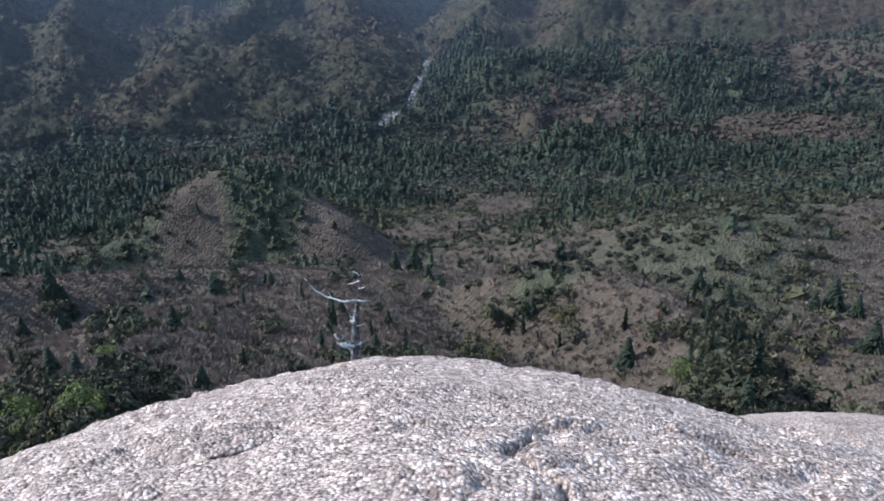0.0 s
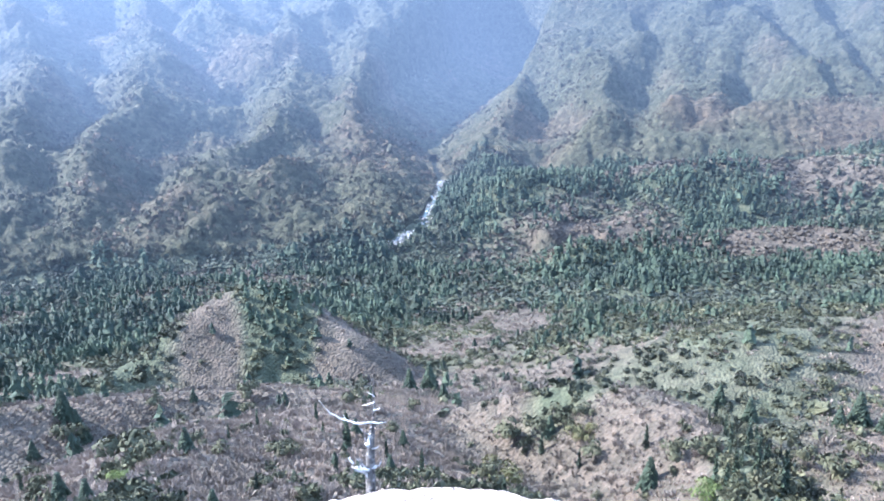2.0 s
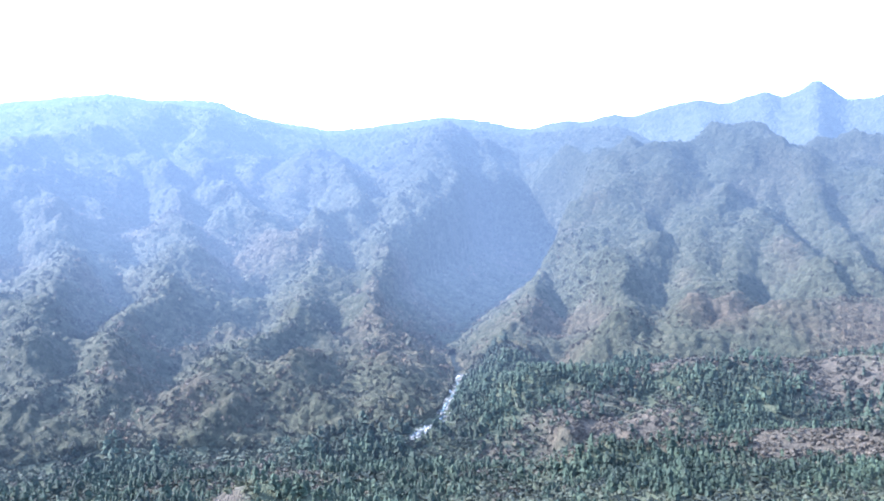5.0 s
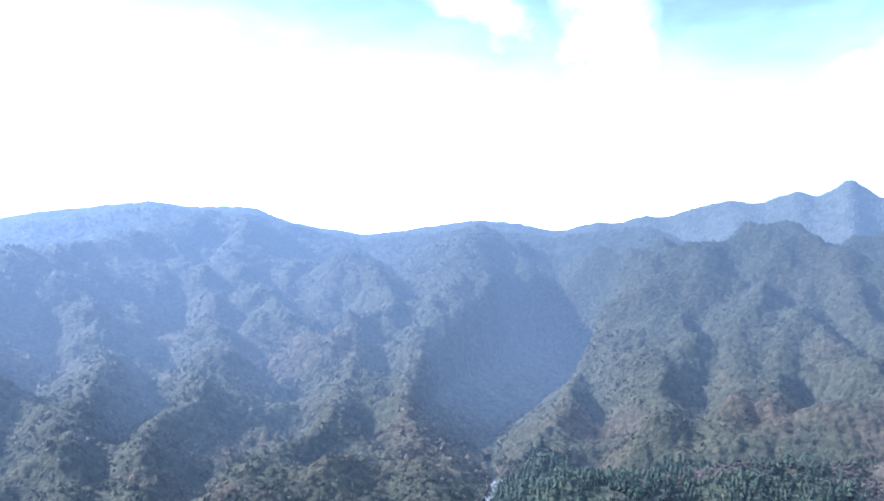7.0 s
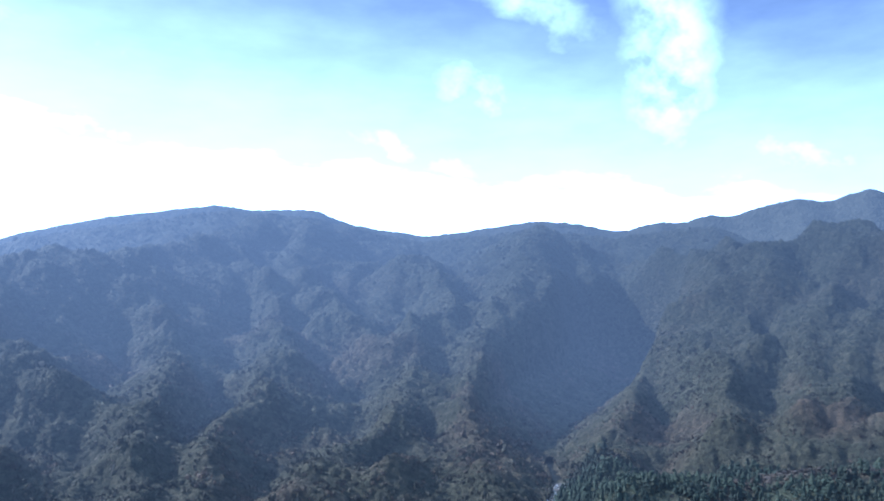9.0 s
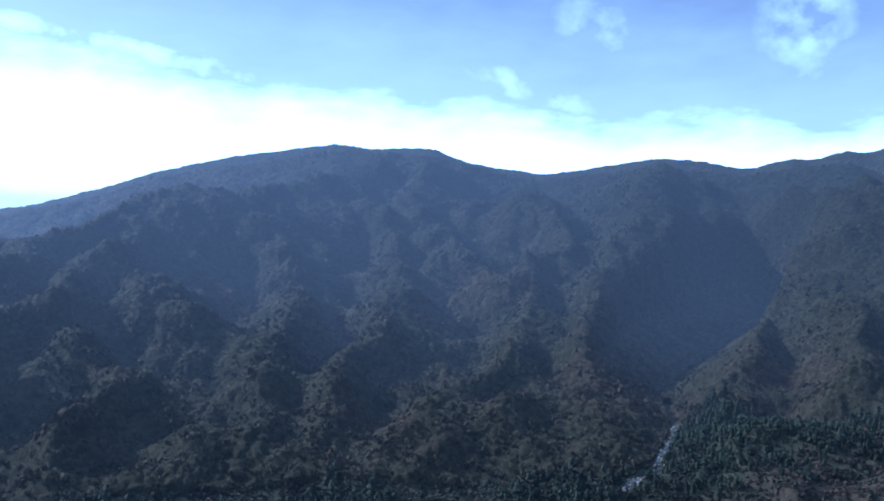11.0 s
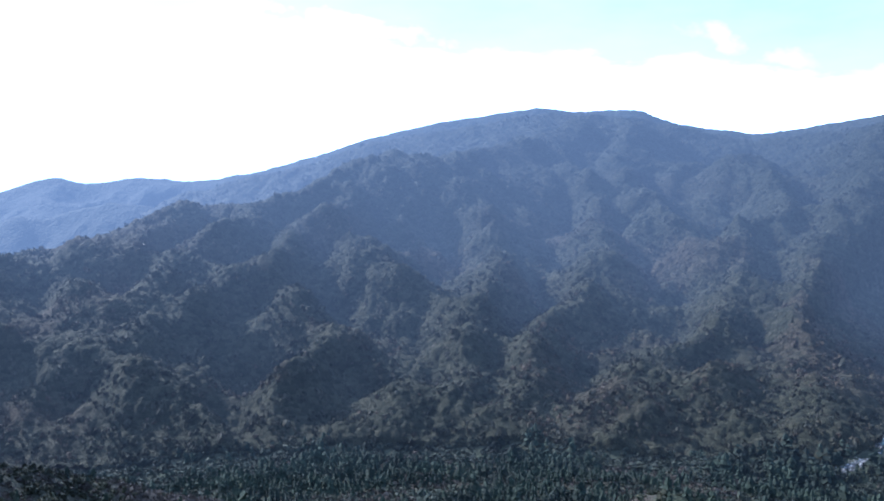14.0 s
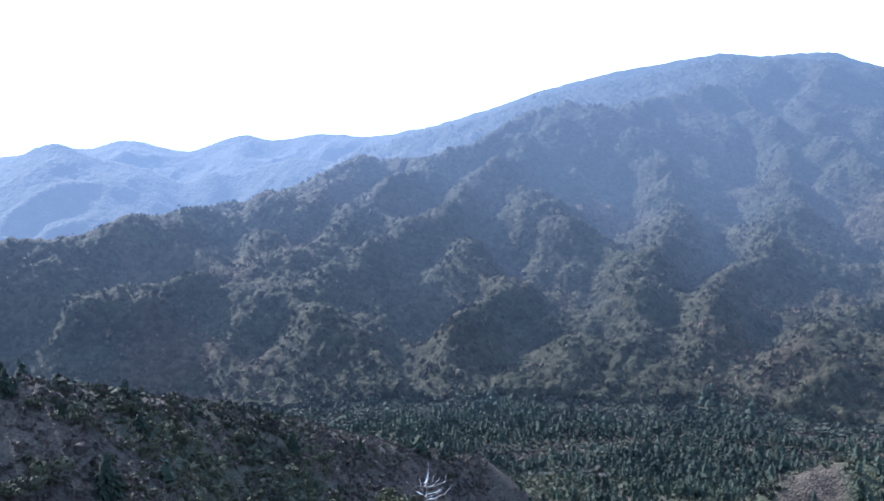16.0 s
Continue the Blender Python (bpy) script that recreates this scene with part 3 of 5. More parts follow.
SKY_AZ = [-110, -80, -67.9, -66.5, -64.8, -63.2, -61.2, -58.7, -57.3, -53.8, -52, -49.2, -46.2, -41, -38.1, -34.4, -30.8, -27, -23.4, -20, -16.8, -14.8, -9.4, -5.3, -2.3, 0, 3.3, 5.7, 6.7, 9.1, 10.1, 12.6, 14.4, 15.9, 18.2, 19.2, 20.3, 21.1, 21.9, 22.9, 24.7, 28, 40, 70]
SKY_EL = [0, 1, 1.4, 1.7, 2.4, 1.9, 2.5, 2.2, 1.9, 3.0, 2.6, 3.1, 2.8, 3.7, 4.6, 5.9, 6.7, 7.3, 7.9, 7.6, 7.5, 6.7, 5.8, 6.3, 6.7, 6.4, 5.9, 6.4, 6.1, 6.8, 6.5, 7.1, 7.4, 7.0, 7.7, 7.2, 7.55, 8.25, 7.55, 6.8, 7.0, 7.3, 6, 3]


CELL, FAR_X, FAR_Y = 15.0, -4350.0, 150.0


def erode(z, fixed, rounds, k):
    """Rain cuts gullies into the slopes: water gathers downhill from cell to cell and each cell sinks towards the one below it."""
    rows, cols = z.shape
    flat = np.arange(z.size).reshape(z.shape)
    still = fixed.ravel().tolist()
    for _ in range(rounds):
        pad = np.pad(z, 1, mode="edge")
        pad[0], pad[-1], pad[:, 0], pad[:, -1] = 9e3, 9e3, 9e3, 9e3
        best, to = np.zeros(z.shape), flat.copy()
        for dy, dx in itertools.product((-1, 0, 1), (-1, 0, 1)):
            if dy or dx:
                drop = (z - pad[1 + dy:1 + dy + rows, 1 + dx:1 + dx + cols]) / math.hypot(dy, dx)
                m = drop > best
                best, to = np.where(m, drop, best), np.where(m, flat + dy * cols + dx, to)
        order, to = np.argsort(z, axis=None).tolist(), to.ravel().tolist()
        water, h = [1.0] * z.size, z.ravel().tolist()
        for i in reversed(order):
            if to[i] != i:
                water[to[i]] += water[i]
        for i in order:
            if to[i] != i and not still[i]:
                f = k * min(water[i], 900.0) ** 0.5
                h[i] = (h[i] + f * h[to[i]]) / (1 + f)
        z = np.array(h).reshape(rows, cols)
        pad = np.pad(z, 1, mode="edge")
        z = np.where(fixed, z, z + 0.05 * (pad[:-2, 1:-1] + pad[2:, 1:-1] + pad[1:-1, :-2] + pad[1:-1, 2:] - 4 * z))
    return z


def carve(x, y, z):
    """Cuts the river's bed into the land."""
    r, h = along(x, y, RIVER_LINE)
    return np.minimum(z, h + 0.62 * np.maximum(np.sqrt(r * r + 100) - 24, 0) + 900 * np.clip((r - 170) / 100, 0, 1))


def big_slopes():
    """Heights of the massif beyond the river and of the side ridge, on a square grid."""
    x, y = np.meshgrid(FAR_X + CELL * np.arange(486), FAR_Y + CELL * np.arange(284))
    d, az = np.hypot(x, y), np.degrees(np.arctan2(x, y))
    cap = np.interp(az, [-80, -68, -61, -55, -46, -40, -35, -31, -24, -19, -15, -12, -9.4, -5, -2, 4], [-7, -5.2, -4.2, -2.4, 0.2, 1, 3, 4.2, 6.3, 6.8, 5.9, 5.4, 4.9, 5.4, 5.8, 5.0])
    face = np.minimum(np.interp(1440 + (d - 1440) / steepness(az), FACE_D, EYE + np.array(FACE_D) * np.tan(np.radians(FACE_EL))), EYE + d * np.tan(np.radians(cap))) - np.interp(d, [1450, 1600, 2300], [0, 30, 105]) - 0.45 * np.maximum(d - 3800, 0)
    side_d = d / nearness(az)
    side = np.interp(side_d, SIDE_D, EYE + np.array(SIDE_D) * np.tan(np.radians(SIDE_EL))) - np.interp(side_d, [2080, 2600], [20, 130]) - 0.5 * np.maximum(side_d - 3500, 0)
    base = np.where(d < 1440, -430.0, face + (side - face) * np.clip((az - 1) / 4, 0, 1))
    wx, wy = x + 70 * fbm(x / 130, y / 130, 3, 23), y + 70 * fbm(x / 130, y / 130, 3, 27)
    z = base + (90 * (ridged(wx / 330, wy / 330, 3, 11) - 0.6) + 60 * (ridged(wx / 140, wy / 140, 2, 13) - 0.6)) * np.clip((d - 1440) / 300, 0, 1)
    for pts, slope in SPURS:
        r, h = along(wx, wy, pts)
        r = np.sqrt(r * r + 60) - 7.7
        z = smax(z, h - 1.04 * slope * r, 10)
    hump = 50 * (knolls(wx / 105, wy / 105, 81) - 0.55) + 34 * (knolls(wx / 50, wy / 50, 84) - 0.5) + 64 * (ridged(wx / 170, wy / 170, 2, 17) - 0.62) + 22 * fbm(x / 60, y / 60, 3, 75)
    z = z + hump * np.clip((d - 1430) / 90, 0, 1) * np.interp(d, [3100, 3800], [1, 0.15])
    z = carve(x, y, np.where(d < 1445, -430.0, z))
    return erode(z, (d < 1450) | (along(x, y, RIVER_LINE)[0] < 20), 12, 0.014)


FAR_Z = big_slopes()


def far_land(x, y):
    c = np.clip((x - FAR_X) / CELL, 0, FAR_Z.shape[1] - 1.001)
    r = np.clip((y - FAR_Y) / CELL, 0, FAR_Z.shape[0] - 1.001)
    ci, ri = c.astype(int), r.astype(int)
    fc, fr = c - ci, r - ri
    z = (FAR_Z[ri, ci] * (1 - fc) + FAR_Z[ri, ci + 1] * fc) * (1 - fr) + (FAR_Z[ri + 1, ci] * (1 - fc) + FAR_Z[ri + 1, ci + 1] * fc) * fr
    d = np.hypot(x, y)
    return np.where((y < FAR_Y) | (d < 1440) | (d > 4280), -900.0, z)


def land(x, y):
    d, az = np.hypot(x, y), np.degrees(np.arctan2(x, y))
    front = np.clip((110 - np.abs(az + 15)) / 25, 0, 1)
    z = np.interp(d, BASE_D, BASE_Z)
    right = np.clip((az - 6) / 22, 0, 1.3)
    z = z + right * np.interp(d, [0, 300, 700, 1400, 2500, 5000], [0, 8, 45, 62, 62, 62])
    z = z - np.clip((az - 4) / 6, 0, 1) * np.interp(d, [1450, 1700, 2600, 3200], [0, 28, 48, 40])
    z = z - np.clip(-az / 4, 0, 1) * np.interp(d, [1470, 1650], [0, 90])
    z = z - 55 * np.exp(-((az - 23.5) / 5.0) ** 2 - ((d - 285) / 95) ** 2)      # ravine beside the near hill
    back = np.interp(d, [0, 40, 300, 1200, 5000], [-3, -14, -60, -160, -120])
    z = z * front + back * (1 - front)
    wx, wy = x + 70 * fbm(x / 300, y / 300, 3, 40), y + 70 * fbm(x / 300, y / 300, 3, 50)
    z = z + (26 + 26 * np.clip((az - 2) / 6, 0, 1) * np.clip((d - 500) / 300, 0, 1)) * fbm(wx / 240, wy / 240, 4, 3) * np.clip((d - 60) / 400, 0, 1)
    for pts, slope, soft in HILLS:
        r, h = along(x, y, pts)
        r = np.sqrt(r * r + soft * soft) - soft
        z = smax(z, h - slope * r, soft)
    z = smax(z, np.where(front > 0, far_land(x, y), -900), 10)
    z = z + 12 * fbm(x / 110, y / 110, 3, 31) * np.clip((d - 150) / 500, 0, 1) * np.interp(d, [1400, 1600], [1, 0.5])
    return carve(x, y, z)


def grid_mesh(name, xs, ys, zs, wrap=False):
    """A mesh from 2D arrays of places, joined as a grid of quads."""
    rows, cols = xs.shape
    i = np.arange(rows * cols).reshape(rows, cols)
    if wrap:
        i = np.hstack([i, i[:, :1]])
    faces = np.stack([i[:-1, :-1], i[:-1, 1:], i[1:, 1:], i[1:, :-1]], -1).reshape(-1, 4)
    return flat_mesh(name, np.stack([xs, ys, zs], -1).reshape(-1, 3), faces)


def flat_mesh(name, verts, faces, smooth=False):
    me = bpy.data.meshes.new(name)
    k = faces.shape[1]
    me.vertices.add(len(verts))
    me.vertices.foreach_set("co", np.ascontiguousarray(verts, np.float32).ravel())
    me.loops.add(faces.size)
    me.loops.foreach_set("vertex_index", np.ascontiguousarray(faces, np.int32).ravel())
    me.polygons.add(len(faces))
    me.polygons.foreach_set("loop_start", np.arange(0, faces.size, k, dtype=np.int32))
    me.polygons.foreach_set("use_smooth", np.full(len(faces), smooth))
    me.update(calc_edges=True)
    return me


def mesh_thing(name, me, mat, parent=None, smooth=False):
    if smooth:
        me.polygons.foreach_set("use_smooth", np.full(len(me.polygons), True))
    me.materials.append(mat)
    ob = new(name, me)
    ob.parent = parent
    return ob


PATCHES = [   # azimuth, distance, their spreads, more bare wood, more cedar
    (-14, 290, 18, 150, 0.75, -0.1), (-1, 340, 4, 60, 0.6, -0.3), (8, 340, 6, 25, -0.6, 0.0), (14, 270, 8, 60, 0.7, 0.0), (-24, 260, 10, 120, 0.5, 0.0), (14, 850, 12, 200, 0.15, -0.35),
    (-12, 645, 2.0, 40, -0.5, 0.7), (-17, 630, 2.2, 50, 0.9, -0.5), (-21, 620, 3, 50, 0.4, -0.3), (-9, 600, 2, 40, 0.4, -0.3), (4.5, 900, 2, 70, 0.9, -0.9),
    (-20, 1000, 9, 160, -0.3, 0.4), (17, 1370, 9, 60, 0.6, -0.55), (16, 1200, 10, 90, -0.3, 0.45), (20, 2050, 8, 110, 0.5, -0.4), (18, 1700, 9, 60, 0.6, -0.5), (15, 1600, 10, 80, -0.1, 0.35), (8, 1480, 5, 60, 0.5, -0.3), (17, 2450, 9, 300, 0.1, 0.0), (10, 1950, 4, 120, -0.3, 0.4), (3, 1680, 5, 190, -0.1, 0.45),
    (12, 2080, 2.2, 110, -0.5, 0.8), (-60, 400, 18, 260, 0.5, -0.6), (-45, 900, 9, 180, 0.6, -0.35), (-33, 1150, 5, 120, 0.5, -0.4), (-52, 1200, 6, 120, 0.5, -0.3), (20, 270, 3, 45, -0.8, 0.4), (-28, 120, 8, 60, -0.7, 0.0), (-40, 700, 8, 90, 0.4, 0.1),
]


def on_mountain(x, y):
    """1 on the big slopes beyond the river, 0 on the near side and the terraces."""
    d, az = np.hypot(x, y), np.degrees(np.arctan2(x, y))
    left = np.clip((d - np.interp(az, [-60, -5.4, -2.5, -1.2, 1.0], [1500, 1490, 1600, 1880, 1960])) / 60, 0, 1)
    right = np.clip((d - np.interp(az, [1.0, 4, 9, 20, 34], [1960, 1900, 1780, 1860, 1950]) - 60 * fbm(x / 120, y / 120, 2, 231)) / 60, 0, 1)
    return np.where(az < 1, left, right)


def cover(x, y):
    """How much cedar and how much bare wood stands at a place, 0 to 1 each."""
    d, az = np.hypot(x, y), np.degrees(np.arctan2(x, y))
    a, b = 0.8 * x + 0.6 * y + 60 * fbm(x / 120, y / 120, 2, 221), 0.8 * y - 0.6 * x + 60 * fbm(x / 120, y / 120, 2, 225)
    n1, n2 = fbm(a / 160, b / 160, 4, 201), fbm(a / 90, b / 90, 4, 211)
    bare = np.interp(d, [0, 150, 380, 470, 620, 1000, 1500, 2500, 4600], [0.35, 0.42, 0.45, 0.42, 0.36, 0.26, 0.30, 0.24, 0.2]) + 1.6 * n1
    cedar = np.interp(d, [0, 300, 700, 950, 1150, 1420, 1480, 2300, 4600], [0.03, 0.04, 0.09, 0.24, 0.34, 0.42, 0.1, 0.0, -0.1]) + np.interp(d, [300, 900, 1500], [0.5, 2.3, 2.3]) * n2
    cedar = cedar + 0.25 * np.clip((az + 2) / 4, 0, 1) * np.clip((d - 1430) / 60, 0, 1) * np.clip((2350 - d) / 150, 0, 1)
    bare = bare - 0.4 * np.exp(-((d - 1500) / 70) ** 2) * (az < 0)
    for a, c, sa, sc, more_bare, more_cedar in PATCHES:
        w = np.exp(-((az - a) / sa) ** 2 - ((d - c) / sc) ** 2)
        bare, cedar = bare + more_bare * w, cedar + more_cedar * w
    bare = 0.5 + (bare - 0.5) * np.interp(d, [500, 1000], [2.4, 1.8])
    cedar = 0.3 + (cedar - 0.3) * 1.5
    return np.clip(cedar, 0.01, 0.95), np.clip(bare, 0.02, 0.97)


# ---- ground: one sheet from the lookout to beyond the last range ----
az_line = np.concatenate([np.arange(-180, -76, 4.0), np.arange(-76, 42, 0.26), np.arange(42, 180, 4.0)])
d_line = np.concatenate([np.geomspace(4, 300, 70, endpoint=False), np.geomspace(300, 1400, 120, endpoint=False), np.linspace(1400, 3000, 134, endpoint=False), np.linspace(3000, 4200, 60), [4700, 5600, 8000, 12000]])
AZ, DD = np.meshgrid(az_line, d_line)
gx, gy = polar(AZ, DD)
gz = land(gx, gy)
gz[-3:] = np.minimum(gz[-3:], [[-100], [-250], [-400]])
ground = mesh_thing("ground", grid_mesh("ground", gx, gy, gz - 7 * on_mountain(gx, gy), wrap=True), GROUND, smooth=True)
tagged(ground, "steep wooded mountain ground falling to a river valley", "ground", kind="structure")
ground.data.attributes.new("leaf_litter", "FLOAT", "POINT").data.foreach_set("value", np.clip(cover(gx, gy)[1] * 1.6 - 0.3, 0, 1).astype(np.float32).ravel())
ground.data.attributes.new("mountain_brush", "FLOAT", "POINT").data.foreach_set("value", on_mountain(gx, gy).astype(np.float32).ravel())
slope_seen = (gz - EYE) / DD
horizon = np.maximum.accumulate(slope_seen, axis=0)


def on_grid(table, x, y):
    """A table of the ground sheet, read between its rows and columns."""
    d, az = np.hypot(x, y), np.degrees(np.arctan2(x, y))
    c = np.clip(np.interp(az, az_line, np.arange(len(az_line))), 0, len(az_line) - 1.001)
    r = np.clip(np.interp(d, d_line, np.arange(len(d_line))), 0, len(d_line) - 1.001)
    ci, ri = c.astype(int), r.astype(int)
    fc, fr = c - ci, r - ri
    return (table[ri, ci] * (1 - fc) + table[ri, ci + 1] * fc) * (1 - fr) + (table[ri + 1, ci] * (1 - fc) + table[ri + 1, ci + 1] * fc) * fr


def make_range(az_key, el_key, near, far, low, mat, label, seed, hump=0.0, crown=0.0):
    """A range far behind the rest: a long ridge with a front and a back slope."""
    az = np.arange(az_key[0], min(az_key[-1], 44), 0.16)
    q = np.concatenate([np.linspace(0, 1, 64), [1.05, 1.15, 1.3]])
    A, Q = np.meshgrid(az, q)
    b_d = np.interp(A, [-110, -60, -45, -30, 30, 60], np.array([1.06, 1.06, 1.035, 1, 1, 1.02]) * far)
    el = sum(np.interp(A + o * np.interp(A, [12, 16], [1, 0.6]), az_key, el_key) for o in (-0.55, -0.25, 0, 0.25, 0.55)) / 5
    b_z = EYE + b_d * np.tan(np.radians(el))
    d = near + (b_d - near) * Q
    x, y = polar(A, d)
    wx, wy = x + 200 * fbm(x / 500, y / 500, 3, seed), y + 200 * fbm(x / 500, y / 500, 3, seed + 5)
    relief = ridged((wx + 0.3 * wy) / 420, wy / 700, 5, seed + 9) - 0.6
    z = np.where(Q <= 1, low + (b_z - low) * Q, b_z - 1500 * (Q - 1)) + 190 * relief * np.clip(Q * 2, 0, 1) * np.clip((1.0 - Q) * 4, 0.03, 1)
    z = z + 26 * fbm(np.radians(A) * far / 260, 0 * A + seed, 3, seed + 40) * np.clip(Q, 0, 1) + 9 * fbm(x / 30, y / 30, 3, seed + 20) + 6 * vnoise(x / 9, y / 9, seed + 23)
    z = z + (hump * (knolls(wx / 170, wy / 190, seed + 61) - 0.5) + 0.4 * hump * knolls(wx / 70, wy / 80, seed + 64)) * np.clip(Q * 3, 0, 1) * np.clip((1.06 - Q) * 4, 0.2, 1) + crown * knolls(x / 20, y / 20, seed + 67)
    ob = mesh_thing("backdrop", grid_mesh("backdrop", x, y, z), mat, smooth=True)
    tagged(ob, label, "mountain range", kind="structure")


make_range([-84] + SKY_AZ[2:], [0.8] + SKY_EL[2:], 3300, 4400, -330, RANGE, "hazy blue mountain range on the skyline", 130)
make_range([-84, -70, -67.9, -66.4, -64.8, -63, -59.7, -57.4, -55.6, -54.6, -52.8, -50.6, -47.7, -44, -40], [-0.5, 0, 0.8, 1.8, 2.4, 1.5, 0.7, -0.2, 0.9, 0.4, 1.0, 1.5, 1.1, 0.4, -1.5], 2700, 3700, -520, SHOULDER, "hazy low mountain range beyond the valley", 530)


# ---- granite boulder underfoot ----
def rock_height(x, y):
    r, az = np.hypot(x, y), np.degrees(np.arctan2(x, y))
    a = np.interp(az, [-180, -60, -32, -20, -12, -6, 0, 9, 17, 23, 40, 180], [0.03, 0.066, 0.0625, 0.0585, 0.0552, 0.0525, 0.0528, 0.0562, 0.0592, 0.062, 0.066, 0.03])
    z = -1.055 * a * r * r
    bx, by = polar(36, 8.6)
    lobe = -4.15 - 0.10 * ((x - float(bx)) ** 2 + (y - float(by)) ** 2)
    z = smax(z, lobe, 0.25)
    return np.maximum(z, -30.0)


def knobs(x, y, size, seed):
    """Rounded crystal knobs: the height falls off from the nearest of scattered points."""
    u, v = x / size, y / size
    iu, iv = np.floor(u), np.floor(v)
    best = np.full(x.shape, 9.0)
    level = np.zeros(x.shape)
    for du in (-1, 0, 1):
        for dv in (-1, 0, 1):
            cu, cv = iu + du, iv + dv
            px, py = cu + lattice(cu, cv, seed), cv + lattice(cu, cv, seed + 7)
            q = np.hypot(u - px, v - py)
            near = q < best
            best = np.where(near, q, best)
            level = np.where(near, lattice(cu, cv, seed + 13), level)
    return np.clip(1 - best * best * 1.6, 0, 1) * (0.35 + 0.65 * level)


def make_boulder():
    az = np.concatenate([np.arange(-180, -38, 3.0), np.arange(-38, 42, 0.27), np.arange(42, 180, 3.0)])
    rr = np.concatenate([np.geomspace(0.05, 1.7, 14, endpoint=False), np.geomspace(1.7, 10, 310), np.geomspace(10.5, 24, 12)])
    A, Rr = np.meshgrid(az, rr)
    x, y = polar(A, Rr)
    z = rock_height(x, y)
    z = z + 0.10 * fbm(x / 1.3, y / 1.3, 4, 61) + 0.040 * fbm(x / 0.26, y / 0.26, 2, 65)
    z = z + 0.030 + 0.028 * knobs(x, y, 0.075, 75) * np.clip(0.35 + fbm(x / 0.3, y / 0.3, 2, 77) * 5, 0, 1) + 0.05 * knobs(x, y, 0.24, 81) * np.clip(fbm(x / 0.7, y / 0.7, 2, 85) * 6, 0, 1)
    z = z - 0.03 * np.clip(fbm(x / 0.22, y / 0.22, 2, 88) * 5 - 0.6, 0, 1)
    crack, _ = along(x + 0.25 * fbm(x / 0.25, y / 0.25, 4, 91), y + 0.25 * fbm(x / 0.25, y / 0.25, 4, 95), [(0.30, 1.9, 0), (0.33, 2.2, 0), (0.24, 2.5, 0), (0.29, 2.75, 0), (0.39, 3.01, 0), (0.52, 3.12, 0)])
    z = z - 0.07 * np.exp(-(crack / 0.012) ** 2) * np.clip(vnoise(x * 5, y * 5, 99) * 2.2 - 0.5, 0, 1)
    hollow, _ = along(x, y, [(1.0, 3.14, 0), (1.15, 3.1, 0), (1.32, 3.08, 0)])
    z = z - 0.13 * np.exp(-(hollow / 0.05) ** 2) * (0.5 + vnoise(x * 14, y * 14, 98))
    return tagged(mesh_thing("boulder", grid_mesh("boulder", x, y, z, wrap=True), GRANITE, smooth=True), "rounded pale granite boulder with coarse weathered crystals", "boulder")


make_boulder()


# ---- woods ----
rng = np.random.default_rng(7)


def dome(seg, rings):
    """A low dome of leaves: unit radius, foot a little under zero."""
    v, f = [(0, 0, 1.0)], []
    for k in range(1, rings + 1):
        t = 1.75 * k / rings
        for s in range(seg):
            p = 2 * math.pi * (s + 0.5 * k) / seg
            v.append((math.sin(t) * math.cos(p), math.sin(t) * math.sin(p), math.cos(t)))
    for s in range(seg):
        f.append((0, 1 + s, 1 + (s + 1) % seg))
    for k in range(rings - 1):
        a, b = 1 + k * seg, 1 + (k + 1) * seg
        for s in range(seg):
            n = (s + 1) % seg
            f += [(a + s, b + s, a + n), (a + n, b + s, b + n)]
    return np.array(v), np.array(f)


def cone(seg, tiers):
    """A conifer's crown: stacked ragged skirts."""
    v, f = [], []
    for k in range(tiers):
        top, low, wide = 1 - 0.75 * k / tiers, max(0.72 - 0.85 * k / tiers, 0.02), 0.42 + 0.58 * (k + 1) / tiers
        n = len(v)
        v.append((0, 0, top))
        for s in range(seg):
            p = 2 * math.pi * (s + 0.4 * k) / seg
            w = wide * (1.0 if s % 2 else 0.72)
            v.append((w * math.cos(p), w * math.sin(p), low + (0.05 if s % 2 else 0)))
        f += [(n, n + 1 + s, n + 1 + (s + 1) % seg) for s in range(seg)]
    return np.array(v), np.array(f)


def tuft(count, seed):
    """A bare crown: thin upright twigs spreading from a stem."""
    r = np.random.default_rng(seed)
    v, f = [], []
    for k in range(count):
        a, s = r.uniform(0, 6.283), r.uniform(0.15, 0.95)
        top = np.array([s * math.cos(a), s * math.sin(a), r.uniform(0.55, 1.0) * (1.15 - 0.45 * s)])
        foot = np.array([0.45 * top[0], 0.45 * top[1], 0.0 + 0.2 * r.random()])
        side = np.array([-math.sin(a + r.uniform(-1, 1)), math.cos(a + r.uniform(-1, 1)), 0]) * r.uniform(0.016, 0.045)
        n = len(v)
        v += [foot - side * 0.5, foot + side * 0.5, top + side, top - side]
        f += [(n, n + 1, n + 2), (n, n + 2, n + 3)]
    return np.array(v), np.array(f)


